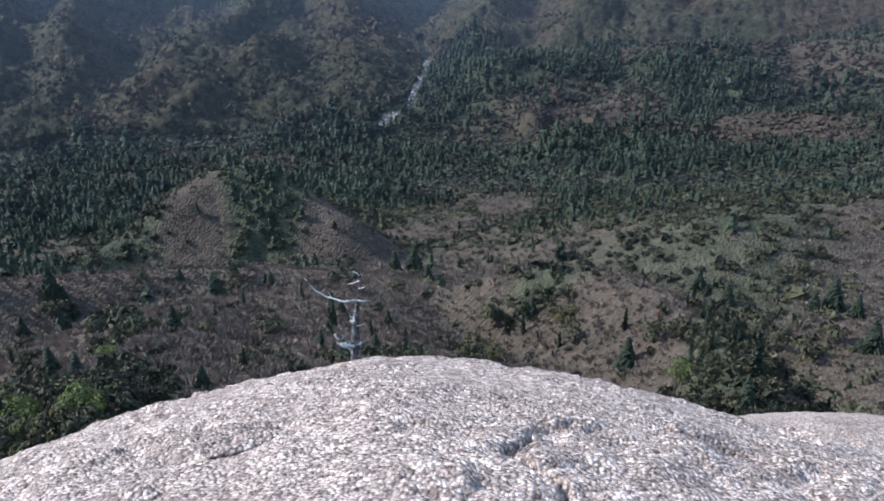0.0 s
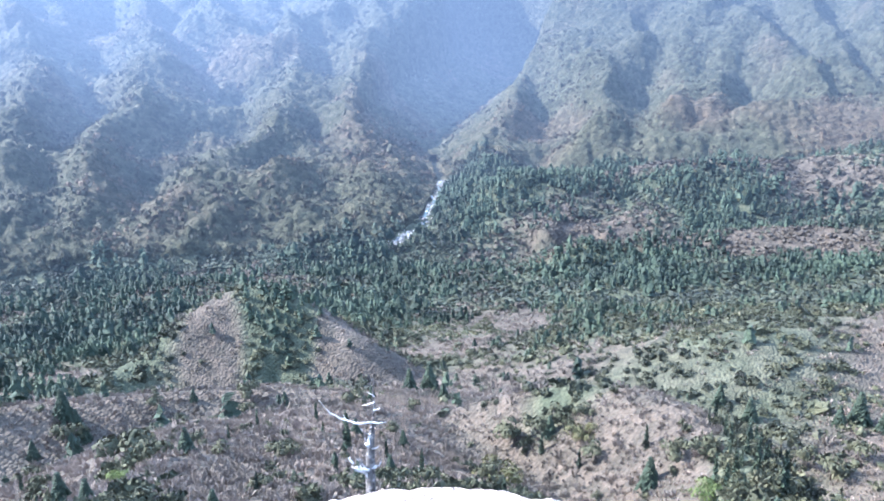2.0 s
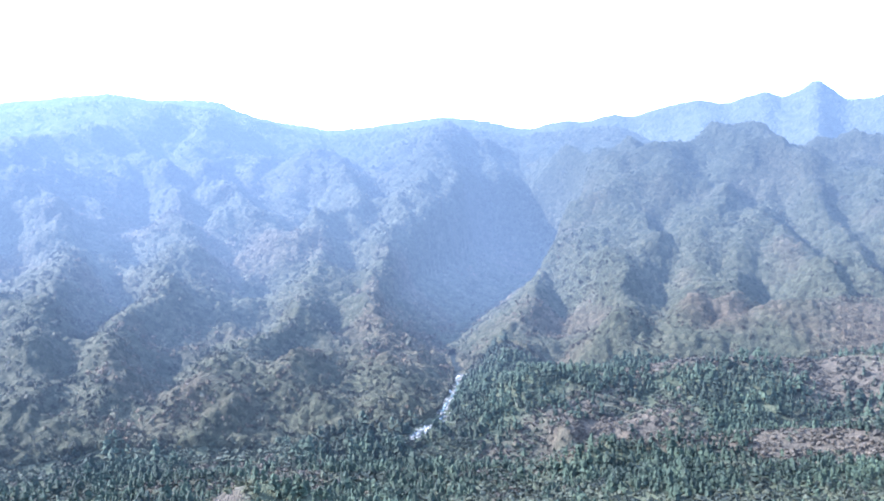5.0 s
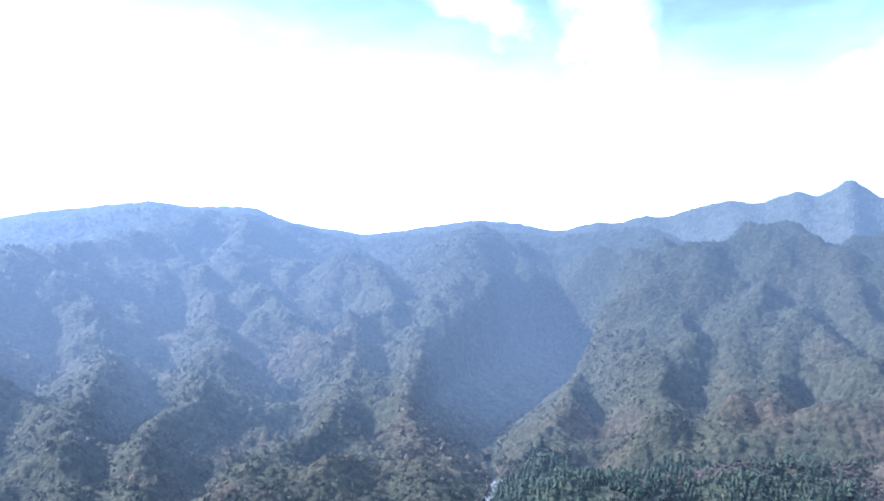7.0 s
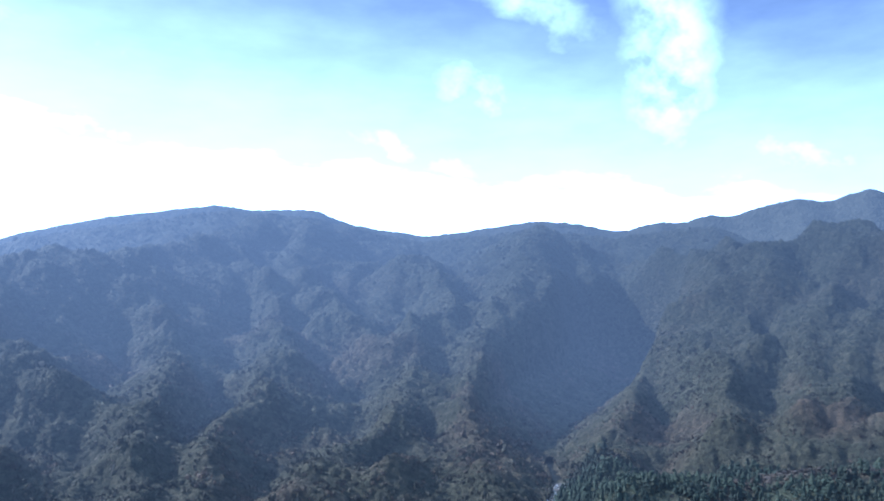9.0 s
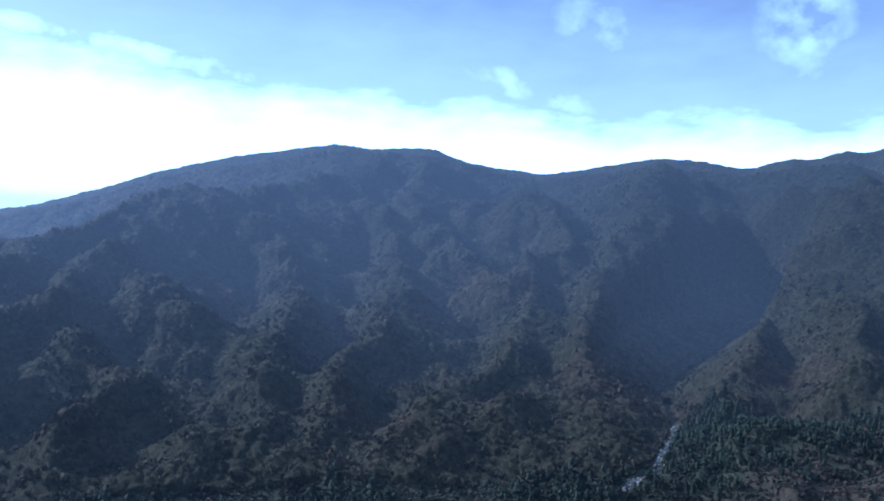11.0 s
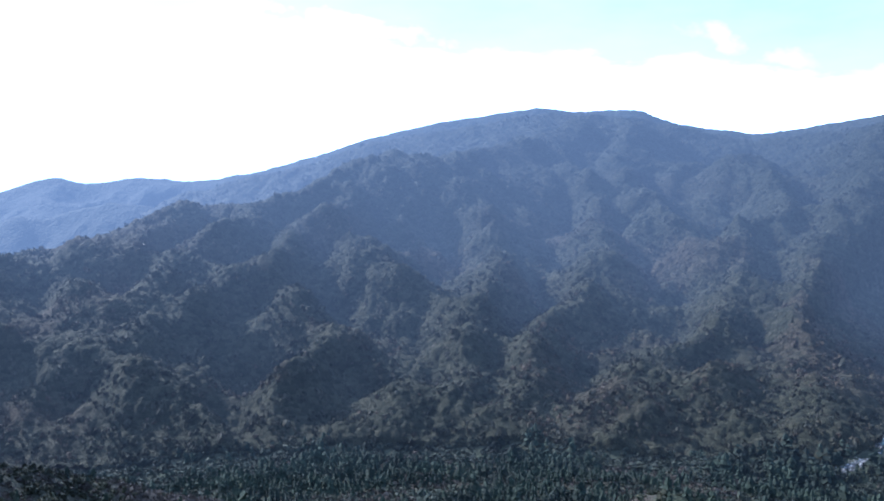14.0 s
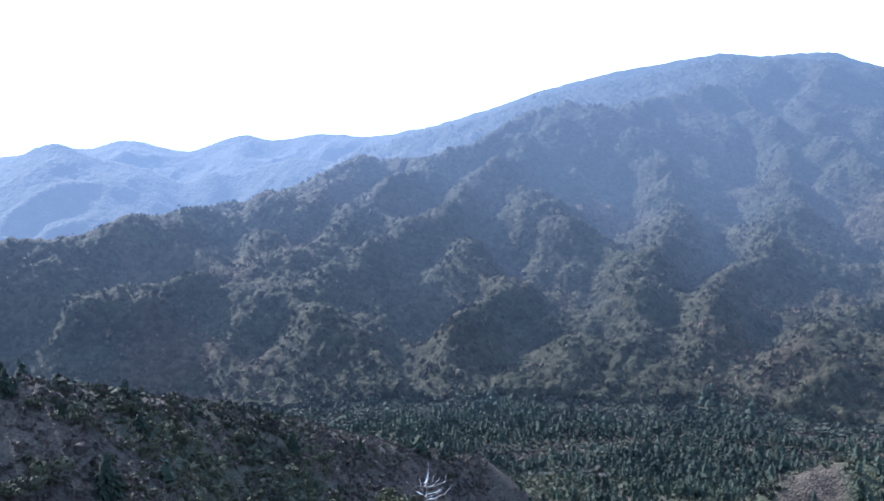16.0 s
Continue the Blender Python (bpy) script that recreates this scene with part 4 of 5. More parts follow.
def spruce(count, seed, wide=1.0):
    """Drooping needle sprays in rough tiers round a pointed crown."""
    r = np.random.default_rng(seed)
    v, f = [], []
    for k in range(count):
        h = r.uniform(0.05, 1.0) ** 1.15
        a = r.uniform(0, 6.283)
        reach = (1.02 - h) * r.uniform(0.75, 1.15) * 0.42 + 0.03
        o = np.array([math.cos(a), math.sin(a), 0])
        t = np.array([-math.sin(a), math.cos(a), 0]) * r.uniform(0.05, 0.11) * wide
        p = np.array([0, 0, h])
        i = len(v)
        v += [p + o * reach * 0.15 + (0, 0, 0.02), p + o * reach * 0.65 - t, p + o * reach - (0, 0, reach * 0.35), p + o * reach * 0.65 + t]
        f += [(i, i + 1, i + 2), (i, i + 2, i + 3)]
    return np.array(v), np.array(f)


def leafy(count, seed, flat=0.75, leaf=0.2):
    """A crown of leaf sprays scattered over and inside a lumpy round form."""
    r = np.random.default_rng(seed)
    lumps = r.normal(0, 0.42, (7, 3)) * (1, 1, 0.5)
    v, f = [], []
    for k in range(count):
        c = lumps[r.integers(7)]
        n = r.normal(0, 1, 3)
        n /= np.linalg.norm(n)
        n[2] = abs(n[2]) * 0.9 - 0.15
        p = (c + n * r.uniform(0.4, 0.55)) * (1, 1, flat)
        t = np.cross(n, r.normal(0, 1, 3))
        t /= np.linalg.norm(t)
        b = np.cross(n, t) * 0.7
        s = leaf * r.uniform(0.6, 1.3)
        i = len(v)
        v += [p - t * s, p - b * s, p + t * s + n * 0.05, p + b * s]
        f += [(i, i + 1, i + 2), (i, i + 2, i + 3)]
    v = np.array(v)
    v[:, 2] += 0.42
    return v, np.array(f)


def plant(name, shapes, px, py, wide, tall, mat, label, category, jitter=0.12, sink=0.0, smooth=False):
    """One object of many crowns that nobody could count."""
    vs, fs, base = [], [], 0
    pz = on_grid(gz, px, py) - sink
    pick = rng.integers(0, len(shapes), len(px))
    for k, (tv, tf) in enumerate(shapes):
        m = pick == k
        n = int(m.sum())
        if not n:
            continue
        a = rng.uniform(0, 6.283, n)[:, None]
        q = tv[None] + rng.normal(0, jitter, (n, *tv.shape))
        w, h = wide[m][:, None], tall[m][:, None]
        stretch = rng.uniform(0.8, 1.25, n)[:, None]
        lx, ly = q[..., 0] * w * stretch, q[..., 1] * w / stretch
        v = np.stack([lx * np.cos(a) - ly * np.sin(a) + px[m][:, None], lx * np.sin(a) + ly * np.cos(a) + py[m][:, None], q[..., 2] * h + pz[m][:, None]], -1)
        fs.append((tf[None] + (np.arange(n) * len(tv))[:, None, None] + base).reshape(-1, 3))
        vs.append(v.reshape(-1, 3))
        base += n * len(tv)
    ob = mesh_thing(name, flat_mesh(name, np.concatenate(vs), np.concatenate(fs), smooth), mat)
    return tagged(ob, label, category, kind="stuff")


def scatter(count, az0, az1, d0, d1):
    az = rng.uniform(az0, az1, count)
    d = np.sqrt(rng.uniform(d0 * d0, d1 * d1, count))
    x, y = polar(az, d)
    return x, y, az, d


def seen_from_lookout(x, y, tall, spare=0.004):
    """True where a tree top is not hidden behind nearer ground."""
    d = np.hypot(x, y)
    k = np.maximum(1 - 9 / d, 0.5)
    return (on_grid(gz, x, y) + tall - EYE) / d > on_grid(horizon, x * k, y * k) - spare


def above_rim(x, y, tall):
    """True where a tree top shows over the rim of the boulder, or over the lower edge of the outlook to the side."""
    d, az = np.hypot(x, y), np.degrees(np.arctan2(x, y))
    return (on_grid(gz, x, y) + tall - EYE) / d > np.tan(np.radians(np.interp(az, [-46, -34, 40], [-23, -33, -33])))


def wood(name, count, d0, d1, size, broad, conifer, bare_shape, words, flat=0.6, fine=0.8, spire=1.9, twigs=None, az0=-76, az1=40, leaves=EVERGREEN, needles=CEDAR):
    x, y, az, d = scatter(count, az0, az1, d0, d1)
    m = (seen_from_lookout(x, y, size) & above_rim(x, y, size) | (rng.random(len(x)) < 0.1)) & ((along(x, y, RIVER_LINE)[0] > 13) | (d > 2000) | (d < 1490))
    x, y = x[m], y[m]
    c, b = cover(x, y)
    is_c = rng.random(len(x)) < c
    is_b = ~is_c & (rng.random(len(x)) < b)
    is_e = ~is_c & ~is_b
    grow = size * np.exp(rng.normal(0, 0.3, len(x)))
    low = on_mountain(x, y) < 0.75
    is_c, is_b, is_e = is_c & low, is_b & low, is_e & low
    if is_e.any():
        plant("evergreen_" + name, broad, x[is_e], y[is_e], grow[is_e] * 0.6, grow[is_e] * flat, leaves, "olive green evergreen broadleaf woods " + words, "woods", smooth=False)
    plant("cedar_" + name, conifer, x[is_c], y[is_c], grow[is_c] * 0.35 * spire, grow[is_c] * spire, needles, "dark green conical cedar woods " + words, "woods", jitter=0.07)
    twigs = twigs or (TWIGS if bare_shape is not MIDDLE else THICKET)
    plant("bare_" + name, bare_shape, x[is_b], y[is_b], grow[is_b] * 0.6 * fine, grow[is_b] * flat * fine, twigs, "bare pinkish brown winter woods " + words, "woods", jitter=0.05, smooth=False)


def crowns(seg, rings, sprays, leaf, count, seed):
    """Leafy crowns: a lumpy core hidden under sprays of leaves, ragged at the edge."""
    r = np.random.default_rng(seed)
    out = []
    for k in range(count):
        v, f = dome(seg, rings)
        v = v * r.uniform(0.62, 1.0, (len(v), 1)) * (0.86 if sprays else 1.2)
        if sprays:
            lv, lf = leafy(sprays, seed + 31 * k, 0.7, leaf)
            v, f = np.concatenate([v, lv * (1, 1, 0.95)]), np.concatenate([f, lf + len(v)])
        out.append((v, f))
    return out


FINE, MIDDLE, COARSE = crowns(5, 2, 24, 0.27, 10, 21), crowns(4, 2, 9, 0.42, 10, 23), crowns(4, 2, 7, 0.48, 8, 22)
wood("near_woods", 6800, 45, 330, 3.6, [leafy(120, s, leaf=0.12) for s in range(5)], [spruce(110, 310, 1.2)], [tuft(30, s) for s in range(4)], "on the slope below the boulder", 0.75, 0.7)
wood("hill_woods", 23000, 330, 1000, 5.4, FINE, [cone(8, 4), cone(7, 4), cone(7, 3)], [tuft(19, s) for s in range(5)], "over the lower hills", 0.6, 0.7, spire=1.55)
x, y, az, d = scatter(12000, -40, 32, 60, 520)
keep = seen_from_lookout(x, y, 2.0) & above_rim(x, y, 2.0) & (cover(x, y)[1] > 0.35 + 0.3 * rng.random(len(x)))
grow = 2.1 * np.exp(rng.normal(0, 0.25, int(keep.sum())))
plant("bare_brush", [tuft(17, s) for s in range(5)], x[keep], y[keep], grow * 0.6, grow * 0.75, TWIGS, "dense pinkish grey leafless brush on the slopes", "brush", jitter=0.06)
wood("side_woods", 9000, 200, 800, 4.4, FINE, [cone(7, 4), cone(7, 3)], MIDDLE, "on the slope to the side of the boulder", 0.65, 0.9, az0=-76, az1=-38)
wood("valley_woods", 26000, 1000, 1480, 8.2, MIDDLE, [cone(6, 3), cone(7, 3)], MIDDLE, "on the valley floor", 0.5, 0.9, spire=1.35, twigs=DORMANT, leaves=FAR_EVERGREEN, needles=FAR_CEDAR)
wood("bank_woods", 3600, 1440, 1570, 8.6, MIDDLE, [cone(6, 3)], MIDDLE, "along the river bank", 0.6, 1.0, spire=1.7, twigs=DORMANT, az1=0, leaves=FAR_EVERGREEN, needles=FAR_CEDAR)
wood("terrace_woods", 17000, 1480, 2200, 8.2, MIDDLE, [cone(5, 3)], MIDDLE, "on the terraces beyond the river", 0.55, 1.0, spire=1.6, twigs=DORMANT, az0=-3, leaves=FAR_EVERGREEN, needles=FAR_CEDAR)


def make_canopy(az0, az1, mat, label):
    """The closed leaf canopy of the big slopes: crown beside crown over the ground."""
    A, D = np.meshgrid(np.arange(az0, az1 + 0.1, 0.14), np.concatenate([np.arange(1470, 2050, 4.2), np.arange(2050, 2500, 5.5), np.arange(2500, 3950, 10.0)]))
    x, y = polar(A, D)
    x, y = x + 3.0 * vnoise(x / 6, y / 6, 311) - 1.5, y + 3.0 * vnoise(x / 6, y / 6, 317) - 1.5
    ground_z = on_grid(gz, x, y)
    size = np.interp(D, [1500, 3000], [1.0, 1.3])
    ragged = np.clip(0.65 + 1.6 * fbm(x / 60, y / 60, 3, 331), 0.2, 1.3)
    z = ground_z - 1.0 + ragged * size * (13.0 * knolls(x / (14 * size), y / (14 * size), 341) + 6.0 * knolls(x / (8 * size), y / (8 * size), 347) + 3.0 * fbm(x / 4, y / 4, 2, 349))
    z = np.where(on_mountain(x, y) > 0.5, z, ground_z - 8)
    k = np.arange(A.size).reshape(A.shape)
    faces = np.stack([k[:-1, :-1], k[:-1, 1:], k[1:, 1:], k[1:, :-1]], -1).reshape(-1, 4)
    keep = ((on_mountain(x, y) > 0.4) & seen_from_lookout(x, y, 12.0, 0.03) & ((along(x, y, RIVER_LINE)[0] > 14) | (D > 2100))).ravel()
    faces = faces[keep[faces].any(1)]
    used, faces = np.unique(faces, return_inverse=True)
    faces = faces.reshape(-1, 4)
    v = np.stack([x, y, z], -1).reshape(-1, 3)[used]
    # modelled wooded slopes, named backdrop; their haze is painted emission
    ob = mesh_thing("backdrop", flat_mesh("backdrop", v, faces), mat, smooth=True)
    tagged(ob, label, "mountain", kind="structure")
    ob.data.attributes.new("leaf_litter", "FLOAT", "POINT").data.foreach_set("value", np.clip(cover(v[:, 0], v[:, 1])[1] * 1.2 - 0.15, 0, 1).astype(np.float32))


def make_crowns():
    """Single crowns that stand out of the canopy of the big slopes."""
    x, y, az, d = scatter(80000, -72, 33, 1480, 3900)
    keep = (on_mountain(x, y) > 0.5) & seen_from_lookout(x, y, 9.0) & (along(x, y, RIVER_LINE)[0] > 14) & (rng.random(len(x)) < np.interp(d, [1500, 2200, 3900], [1.0, 0.8, 0.3]))
    x, y = x[keep], y[keep]
    bare = rng.random(len(x)) < cover(x, y)[1] * 1.2
    grow = 8.0 * np.exp(rng.normal(0, 0.3, len(x)))
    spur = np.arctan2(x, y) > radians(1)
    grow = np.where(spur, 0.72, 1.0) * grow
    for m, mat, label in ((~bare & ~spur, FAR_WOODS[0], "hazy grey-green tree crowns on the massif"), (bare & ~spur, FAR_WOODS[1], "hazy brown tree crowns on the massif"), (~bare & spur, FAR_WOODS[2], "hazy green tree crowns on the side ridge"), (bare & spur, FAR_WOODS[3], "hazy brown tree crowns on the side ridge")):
        # modelled tree crowns, named backdrop; haze painted into colour and glow
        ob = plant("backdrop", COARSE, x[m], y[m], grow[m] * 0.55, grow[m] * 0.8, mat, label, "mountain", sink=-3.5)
        tagged(ob, label, "mountain", kind="structure")


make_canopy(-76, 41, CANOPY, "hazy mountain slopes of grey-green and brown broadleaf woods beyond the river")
make_crowns()


# ---- river in the valley ----
def make_river():
    """A bed of water between pale stones, along the valley line."""
    pts = [p for p, row in zip(RIVER_LINE, RIVER) if -6 < row[0] < 0 and row[1] < 2000]
    line = []
    for (xa, ya, za), (xb, yb, zb) in zip(pts[:-1], pts[1:]):
        for u in np.linspace(0, 1, 24, endpoint=False):
            line.append((xa + (xb - xa) * u, ya + (yb - ya) * u))
    line = np.array(line)
    side = np.stack([np.gradient(line[:, 1]), -np.gradient(line[:, 0])], -1)
    side /= np.linalg.norm(side, axis=1)[:, None]
    across = np.array([-3.0, -1.5, 0, 1.5, 3.0])
    x = line[:, 0][:, None] + side[:, 0][:, None] * across + 3 * np.sin(np.arange(len(line)) / 5)[:, None]
    y = line[:, 1][:, None] + side[:, 1][:, None] * across
    z = on_grid(gz, x, y).min(1, keepdims=True) + 0.6 + 0 * x
    tagged(mesh_thing("water", grid_mesh("water", x, y, z), WATER, smooth=True), "narrow mountain river in a stony bed", "river", kind="structure")
    n = 1000
    k = rng.integers(0, len(line), n)
    off = rng.normal(2, 5.0, n)
    px, py = line[k, 0] + side[k, 0] * off + rng.normal(0, 4, n), line[k, 1] + side[k, 1] * off + rng.normal(0, 4, n)
    grow = np.exp(rng.normal(0.45, 0.45, n))
    plant("river_stones", [dome(6, 2)], px, py, grow, grow * 0.8, STONE, "pale grey boulders and stones of the river bed", "stones", jitter=0.16)


make_river()


# ---- single trees, snags and loose stones ----
def tube(bm, pts, radii, sides=8, wobble=0.0, seed=0):
    """A tapering round limb through the points."""
    r = random.Random(seed)
    rings = []
    for k, p in enumerate(pts):
        a, b = Vector(pts[max(k - 1, 0)]), Vector(pts[min(k + 1, len(pts) - 1)])
        q = (b - a).to_track_quat("Z", "Y")
        rings.append([bm.verts.new(Vector(p) + q @ Vector((math.cos(t) * radii[k] * (1 + r.uniform(-wobble, wobble)), math.sin(t) * radii[k] * (1 + r.uniform(-wobble, wobble)), 0)))
                      for t in (2 * math.pi * j / sides for j in range(sides))])
    for lo, hi in zip(rings[:-1], rings[1:]):
        for j in range(sides):
            bm.faces.new((lo[j], lo[(j + 1) % sides], hi[(j + 1) % sides], hi[j]))
    bm.faces.new(rings[-1])
    bm.faces.new(rings[0][::-1])


def part(name, bm, mat, parent, label=""):
    me = bpy.data.meshes.new(name)
    bm.normal_update()
    bm.to_mesh(me)
    bm.free()
    me.polygons.foreach_set("use_smooth", np.full(len(me.polygons), True))
    ob = mesh_thing(name, me, mat, parent)
    return tagged(ob, label) if label else ob


def raw_part(name, verts, faces, mat, parent, label=""):
    ob = mesh_thing(name, flat_mesh(name, np.asarray(verts), np.asarray(faces)), mat, parent)
    return tagged(ob, label) if label else ob


def limb(parent, mat, start, steps, r0, name="limb", seed=0, label=""):
    """A crooked limb that goes on from start by the given steps, tapering to a tip."""
    pts = [Vector(start)]
    for st in steps:
        pts.append(pts[-1] + Vector(st))
    fine, rad = [], []
    rr = random.Random(seed)
    total = (len(pts) - 1) * 4
    for k, (p, q) in enumerate(zip(pts[:-1], pts[1:])):
        for j in range(4):
            fine.append(p.lerp(q, j / 4) + Vector((rr.uniform(-1, 1), rr.uniform(-1, 1), rr.uniform(-1, 1))) * r0 * 0.5)
            rad.append(r0 * (1 - 0.85 * (4 * k + j) / total))
    fine.append(pts[-1])
    rad.append(r0 * 0.12)
    fine[0] = pts[0]
    bm = bmesh.new()
    tube(bm, fine, rad, 7, 0.18, seed)
    return part(name, bm, mat, parent, label)


def ground_at(az, el):
    """Where a sight line from the lookout first meets the ground."""
    d = np.linspace(50, 1400, 2700)
    x, y = polar(az, d)
    over = EYE + d * math.tan(radians(el)) < on_grid(gz, x, y)
    k = int(np.argmax(over)) if over.any() else 400
    return float(x[k]), float(y[k]), float(on_grid(gz, x[k:k + 1], y[k:k + 1])[0]), float(d[k])


def make_dead_tree():
    """A bleached dead cedar whose top stands above the rim of the boulder."""
    x, y = (float(c) for c in polar(-6.75, 30.0))
    low = float(on_grid(gz, np.array([x]), np.array([y]))[0])
    tree = tagged(new("dead_tree"), "bleached dead cedar with a broken top and crooked white limbs", "tree")
    tree.location = (x, y, low - 0.3)
    rim = EYE - 30.0 * math.tan(radians(29.5)) - (low - 0.3)
    bm = bmesh.new()
    tube(bm, [(-0.1, 0.1, 0), (-0.05, 0, rim * 0.4), (-0.03, 0, rim), (0.02, 0.02, rim + 0.9), (0.10, 0, rim + 1.9), (0.17, 0.0, rim + 2.45)], [0.42, 0.29, 0.20, 0.17, 0.11, 0.06], 10, 0.12, 3)
    part("trunk", bm, WEATHERED, tree, "grey weathered trunk")
    limb(tree, WEATHERED, (0.16, 0, rim + 2.3), [(0.05, 0, 0.5), (0.0, 0.02, 0.6), (0.03, 0, 0.55), (0.0, 0, 0.55)], 0.06, "broken_top", 1)
    for k, (start, steps, r0) in enumerate([
        ((0.14, 0, 2.38), [(-0.5, -0.1, 0.02), (-0.55, 0.1, 0.12), (-0.5, 0, 0.28), (-0.42, 0.05, 0.50)], 0.065),
        ((0.16, 0, 2.40), [(0.28, 0.05, -0.06), (0.22, 0, 0.05)], 0.055),
        ((0.28, 0, 3.45), [(-0.15, 0, 0.12), (-0.16, 0.05, 0.06)], 0.035),
        ((0.27, 0, 3.25), [(-0.25, 0, -0.12), (-0.25, 0.05, -0.06)], 0.03),
        ((-0.05, 0, 0.45), [(-0.35, -0.1, -0.02), (-0.22, 0, 0.16), (-0.15, 0, 0.35), (0.02, 0, 0.12)], 0.075),
        ((-0.20, 0, 0.46), [(-0.10, 0, 0.2), (-0.10, 0, 0.28)], 0.045),
        ((-0.30, 0, 0.44), [(-0.2, 0, 0.12), (-0.18, 0, -0.02)], 0.05),
        ((-0.02, 0, 1.35), [(-0.12, 0, 0.2), (0.0, 0, 0.36)], 0.05),
        ((0.0, 0, 1.5), [(-0.02, 0, 0.25), (0.08, 0, 0.4), (0.06, 0, 0.3)], 0.055),
        ((0.08, 0, 1.3), [(0.18, 0, 0.05), (0.16, 0, 0.1)], 0.03),
        ((0.08, 0, 0.5), [(0.2, 0, 0.05), (0.16, 0, 0.22), (0.04, 0, 0.16)], 0.05),
        ((-0.1, 0, 0.1), [(-0.1, 0, 0.25), (-0.05, 0, 0.3)], 0.06),
        ((-0.05, 0, 0.2), [(-0.22, 0, 0.1), (-0.2, 0, 0.02), (-0.22, 0, 0.14)], 0.05),
        ((-0.38, 0, 0.5), [(0.02, 0, 0.18), (-0.14, 0, 0.22)], 0.04),
        ((0.02, 0, 1.9), [(-0.2, 0, 0.06), (-0.12, 0, 0.2)], 0.035),
        ((0.22, 0, 2.9), [(0.16, 0, 0.03), (0.1, 0, 0.08)], 0.025),
        ((-0.9, 0, 2.5), [(0.02, 0, 0.1), (-0.06, 0, 0.14)], 0.018),
    ]):
        limb(tree, BLEACHED, (start[0], start[1] - 0.1, start[2] + rim), steps, r0 * (1.25 if k > 3 else 0.75), "limb", 10 + k)


make_dead_tree()


def make_dry_tree():
    """A half-dead tree with pale bare limbs over a little brown foliage."""
    x, y = (float(c) for c in polar(-42.2, 26.0))
    low = float(on_grid(gz, np.array([x]), np.array([y]))[0])
    tree = tagged(new("half_dead_tree"), "half-dead tree with pale forked limbs and sparse brown leaves", "tree")
    tree.location = (x, y, low - 0.3)
    tree.rotation_euler = (0, 0, radians(42))
    top = EYE - 26.0 * math.tan(radians(18.3)) - (low - 0.3)
    bm = bmesh.new()
    tube(bm, [(0, 0, 0), (0.1, 0, top * 0.5), (0, 0, top - 2.0), (0.05, 0, top - 0.8)], [0.3, 0.2, 0.12, 0.07], 9, 0.1, 5)
    part("trunk", bm, BARK, tree)
    r = random.Random(4)
    for k in range(34):
        a, z = r.uniform(0, 6.28), top - r.uniform(0.7, 2.6)
        out = Vector((math.cos(a), math.sin(a) * 0.6, 0))
        steps = [out * r.uniform(0.15, 0.3) + Vector((0, 0, 0.06)), out * r.uniform(0.2, 0.35) + Vector((0, 0, r.uniform(0.05, 0.2))), out * r.uniform(0.05, 0.25) + Vector((0, 0, r.uniform(0.15, 0.35)))]
        limb(tree, BLEACHED if k % 3 else WEATHERED, (0.03, 0, z), steps, r.uniform(0.010, 0.021), "limb", 40 + k)
    v, f = leafy(700, 31, leaf=0.07)
    v = v * (1.0, 0.8, 1.1) + (-0.7, 0.1, top - 2.1)
    raw_part("foliage", v, f, OLIVE, tree, "sparse olive brown leaves")


make_dry_tree()


def make_tree(kind, seed):
    """One standing tree, unit height, with its trunk and crown."""
    if kind == "c":
        tree = tagged(new("cedar_tree"), "dark green pointed cedar standing on the slope", "tree", "trees on the slope")
        v, f = spruce(330, seed)
        mat = CEDAR
    else:
        tree = tagged(new("evergreen_tree"), "rounded glossy green evergreen tree on the slope", "tree", "trees on the slope")
        v, f = leafy(330, seed, 0.8, 0.13)
        v = v * (0.52, 0.52, 0.62) + (0, 0, 0.22)
        mat = EVERGREEN
    bm = bmesh.new()
    tube(bm, [(0, 0, -0.05), (0.01, 0.01, 0.4), (0, 0, 0.85)], [0.035, 0.025, 0.008], 7)
    part("trunk", bm, BARK, tree)
    raw_part("crown", v, f, mat, tree)
    return tree


MODELS = {"c": [make_tree("c", 50 + k) for k in range(3)], "e": [make_tree("e", 60 + k) for k in range(4)]}
USED = {"c": 0, "e": 0}


def stand(kind, x, y, z, tall):
    pool = MODELS[kind]
    k = USED[kind]
    USED[kind] += 1
    model = pool[k % len(pool)]
    t = pose(x, y, z - 0.02 * tall, 0, 0, 137.5 * k)
    tree = model if k < len(pool) else copy_thing(model, t)
    tree.matrix_basis = t @ Matrix.Diagonal((tall, tall, tall, 1))


CEDARS = [(-18.1, -30.5, 50), (-27.8, -28.2, 62), (13.5, -29.7, 60), (22.1, -31.2, 66), (26.5, -24.1, 55), (25.4, -24.4, 35), (29.3, -26.1, 60), (-12.3, -29.4, 28), (-9.3, -28.6, 30), (-4.3, -27.6, 32),
          (-7.7, -26.8, 35), (-2.3, -24.0, 50), (-25.8, -24.7, 30), (-9.4, -23.6, 30), (19.9, -24.9, 40), (17.9, -24.1, 35), (-26.9, -23.1, 50), (-29, -25.1, 30), (-3.7, -24.0, 40), (-1.3, -24.8, 35),
          (28, -24.3, 40), (-68.2, -12.5, 40), (-60.6, -15.7, 40), (-62.7, -19.1, 70), (-51, -17.4, 35), (-46.5, -17.6, 25)]
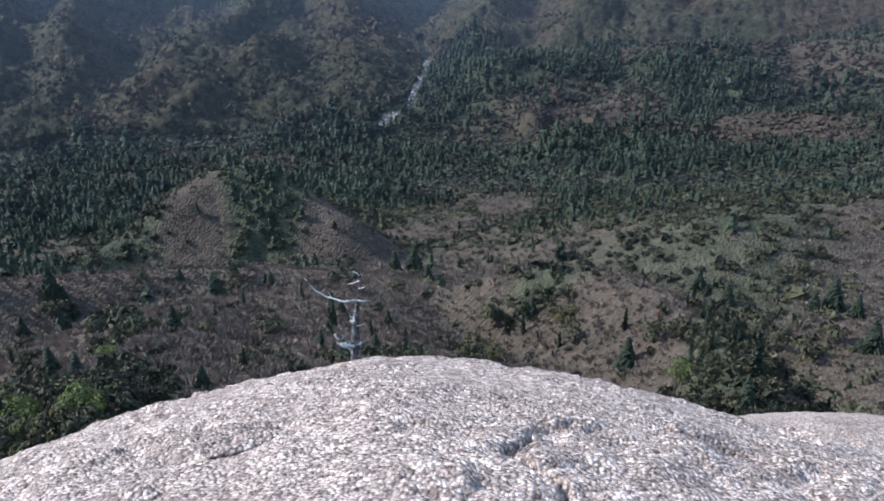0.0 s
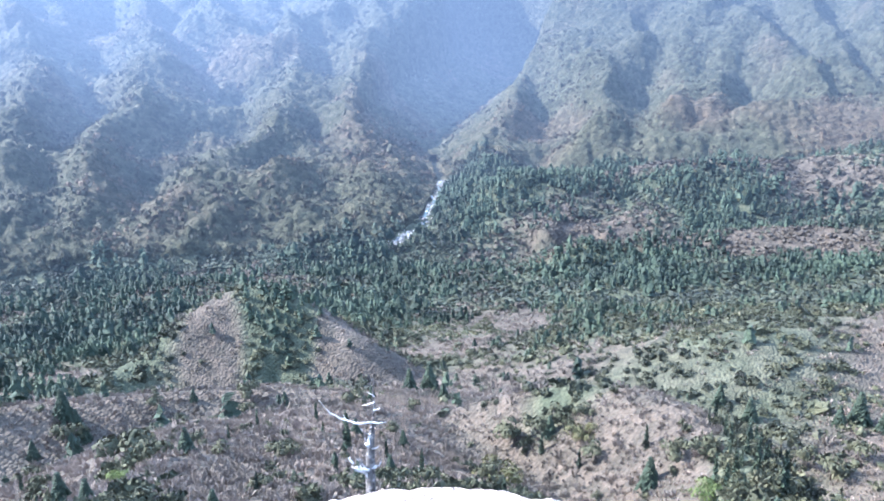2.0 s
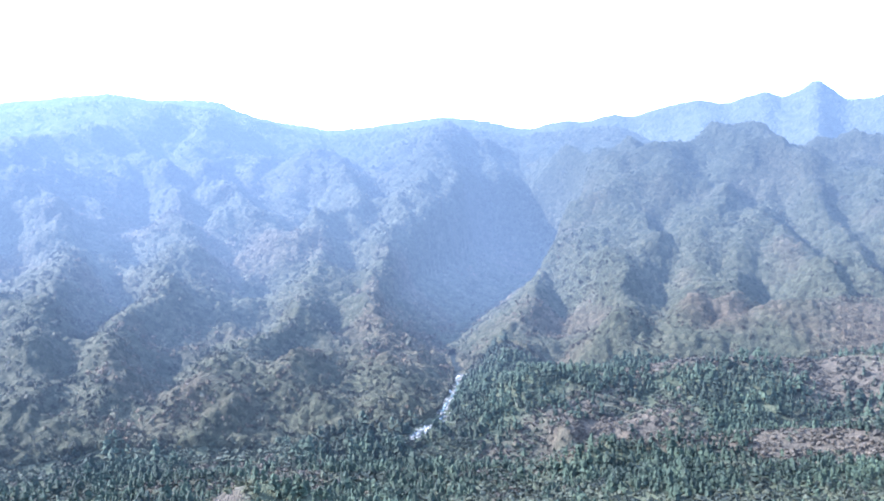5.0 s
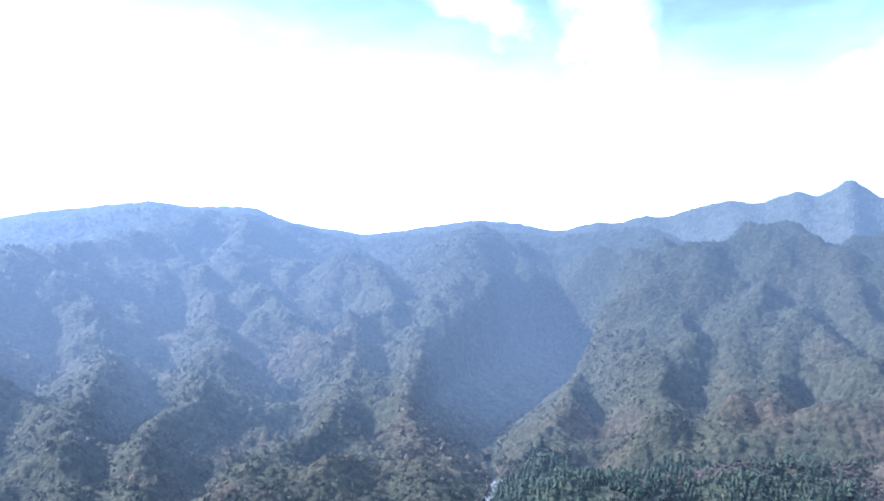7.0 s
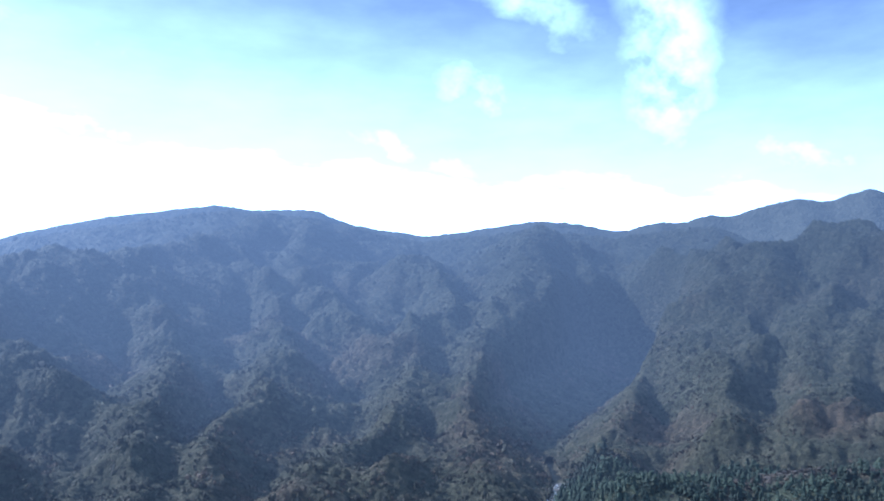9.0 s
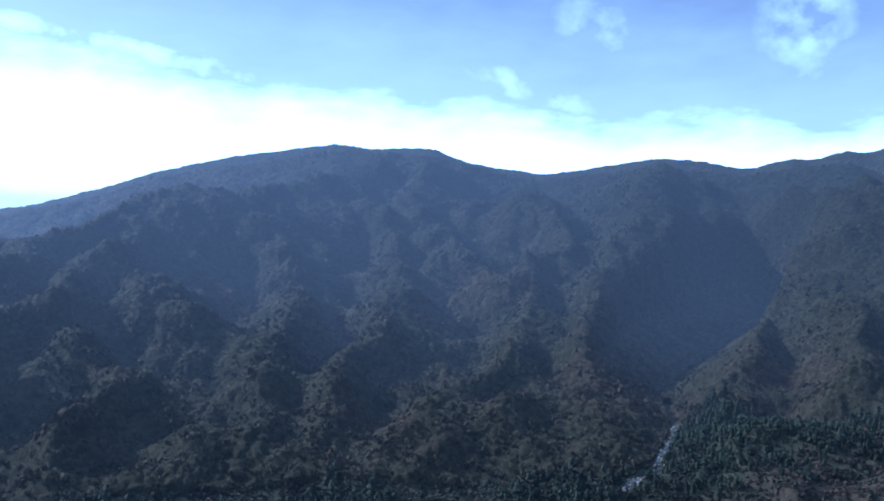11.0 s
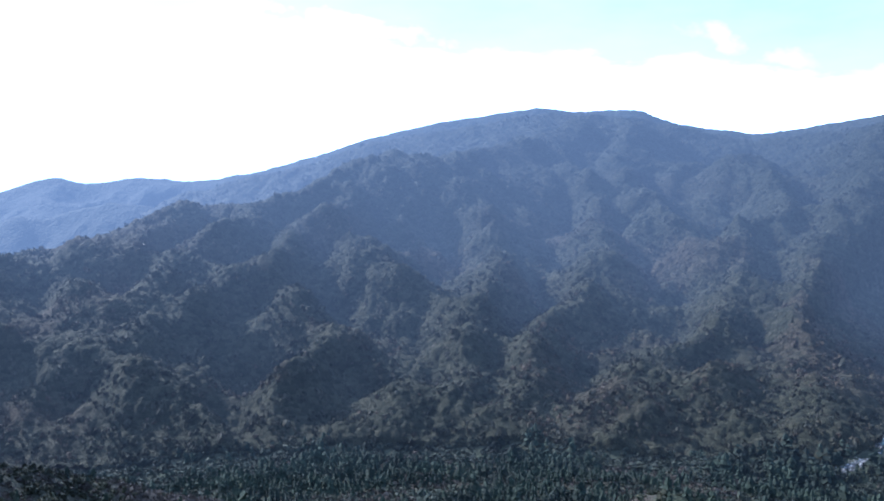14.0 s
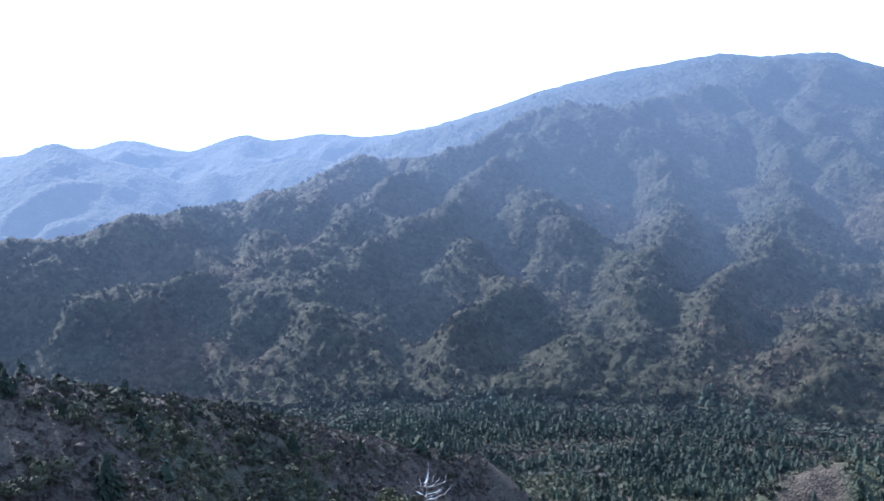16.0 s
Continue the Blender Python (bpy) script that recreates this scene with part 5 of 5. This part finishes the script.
EVERGREENS = [(-23.5, -26.8, 80), (-21.8, -26.8, 50), (3.8, -27.5, 55), (2.1, -30.1, 48), (15.3, -28.0, 50), (16.8, -27.5, 45), (21, -31.7, 50), (22, -26.4, 50), (-7.8, -25, 45), (-26.9, -24.8, 45),
              (-16.9, -27.1, 35), (-18.7, -26.3, 30), (-14.9, -23.9, 40), (8.6, -25.7, 30), (6.6, -26.3, 40), (5.4, -26.9, 40), (25.2, -27.6, 50), (23.7, -27.2, 45), (9.6, -28.2, 40), (-29.8, -30, 50),
              (-31.2, -31.4, 60), (-26.5, -31.8, 55), (-23.4, -31.4, 45), (-25, -29.7, 40), (26.7, -26.3, 45)]
EVERGREENS_LEFT = [(-66.7, -13.7, 30), (-63.9, -15, 45), (-57.8, -16.9, 40), (-65.9, -18.7, 70), (-68.1, -18.6, 40), (-58.8, -14.4, 30), (-61.2, -14.4, 28), (-54.3, -16.9, 35), (-48.7, -18.6, 35)]
for kind, places in (("c", CEDARS), ("e", EVERGREENS + EVERGREENS_LEFT)):
    for az, el, size in places:
        x, y, z, d = ground_at(az, el)
        stand(kind, x, y, z, size * d / 1400)
def make_shrub(seed):
    shrub = tagged(new("shrub"), "bushy fresh green broadleaf shrub beside the boulder", "shrub", "shrubs beside the boulder")
    bm = bmesh.new()
    tube(bm, [(0, 0, -0.1), (0.03, 0.01, 0.25), (0.0, 0.05, 0.6)], [0.05, 0.035, 0.015], 6)
    part("stem", bm, BARK, shrub)
    v, f = leafy(620, seed, 0.8, 0.085)
    raw_part("foliage", v * (0.62, 0.62, 0.75), f, FRESH if seed % 3 else OLIVE, shrub)
    return shrub


SHRUBS = [make_shrub(700 + k) for k in range(3)]
for k, (az, el, size) in enumerate([(-31.5, -31.5, 70), (-30.2, -30.4, 60), (-28.6, -31.2, 64), (-31.0, -29.0, 50), (-26.8, -30.3, 60), (-29.4, -32.4, 60), (-25.2, -30.6, 46), (-23.9, -30.2, 40), (2.6, -29.9, 60), (-24.0, -27.6, 34), (17.5, -30.0, 46), (8.8, -27.0, 40)]):
    x, y, z, d = ground_at(az, el)
    t = pose(x, y, z, 0, 0, 77 * k) @ Matrix.Diagonal((size * d / 1400,) * 3 + (1,))
    ob = SHRUBS[k] if k < 3 else copy_thing(SHRUBS[k % 3], t)
    ob.matrix_basis = t
for k in range(60):     # more of the same, thinly over the near slopes
    x, y, az, d = (float(c[0]) for c in scatter(1, -72, 34, 130, 520))
    stand("c" if k % 5 < 2 else "e", x, y, float(on_grid(gz, np.array([x]), np.array([y]))[0]), random.uniform(4.5, 9.0))


def make_stone(x, y, size, seed, label):
    """A loose lump of granite, half sunk in the boulder's skin."""
    r = random.Random(seed)
    bm = bmesh.new()
    bmesh.ops.create_icosphere(bm, subdivisions=3, radius=1.0)
    for v in bm.verts:
        n = noise.noise(v.co * 1.6 + Vector((seed, 0, 0))) * 0.35 + noise.noise(v.co * 5 + Vector((0, seed, 0))) * 0.14
        v.co = Vector((v.co.x * size[0], v.co.y * size[1], v.co.z * size[2])) * (1 + n)
    me = bpy.data.meshes.new("stone")
    bm.to_mesh(me)
    bm.free()
    ob = mesh_thing("loose_stone", me, GRANITE, smooth=True)
    z = float(rock_height(np.array([x]), np.array([y]))[0])
    ob.location = (x, y, z + 0.2 * size[2])
    ob.rotation_euler = (0, 0, r.uniform(-0.5, 0.5))
    return tagged(ob, label, "stone", "stones on the boulder")


for az, d, size, label in [
    (-18.3, 5.2, (0.085, 0.07, 0.06), "rounded pale stone at the rim of the boulder"), (-9.6, 5.6, (0.07, 0.06, 0.05), "rounded pale stone at the rim of the boulder"),
    (-5.9, 5.7, (0.09, 0.07, 0.045), "rounded pale stone at the rim of the boulder"), (-1.2, 5.7, (0.05, 0.05, 0.035), "rounded pale stone at the rim of the boulder"),
    (1.2, 2.62, (0.05, 0.045, 0.035), "jutting pale granite knob with a dark hollow"), (9.0, 5.0, (0.09, 0.07, 0.04), "weathered granite lump near the rim"),
    (11.4, 5.1, (0.10, 0.07, 0.04), "weathered granite lump near the rim"), (4.6, 4.5, (0.12, 0.05, 0.03), "flat pale granite flake"), (-12.2, 3.6, (0.14, 0.05, 0.025), "flat pale granite flake"),
    (-13.8, 3.0, (0.15, 0.04, 0.03), "long pale granite flake"), (-16.2, 2.95, (0.11, 0.035, 0.025), "long pale granite flake"), (-7.6, 3.1, (0.07, 0.06, 0.03), "flat pale granite flake"),
    (7.5, 2.25, (0.08, 0.06, 0.035), "jutting pale granite knob"), (-23.5, 2.7, (0.09, 0.05, 0.03), "flat pale granite flake"), (17.5, 3.35, (0.05, 0.05, 0.04), "small bright granite knob"),
]:
    px, py = polar(az, d)
    make_stone(float(px), float(py), size, az * 3.1, label)
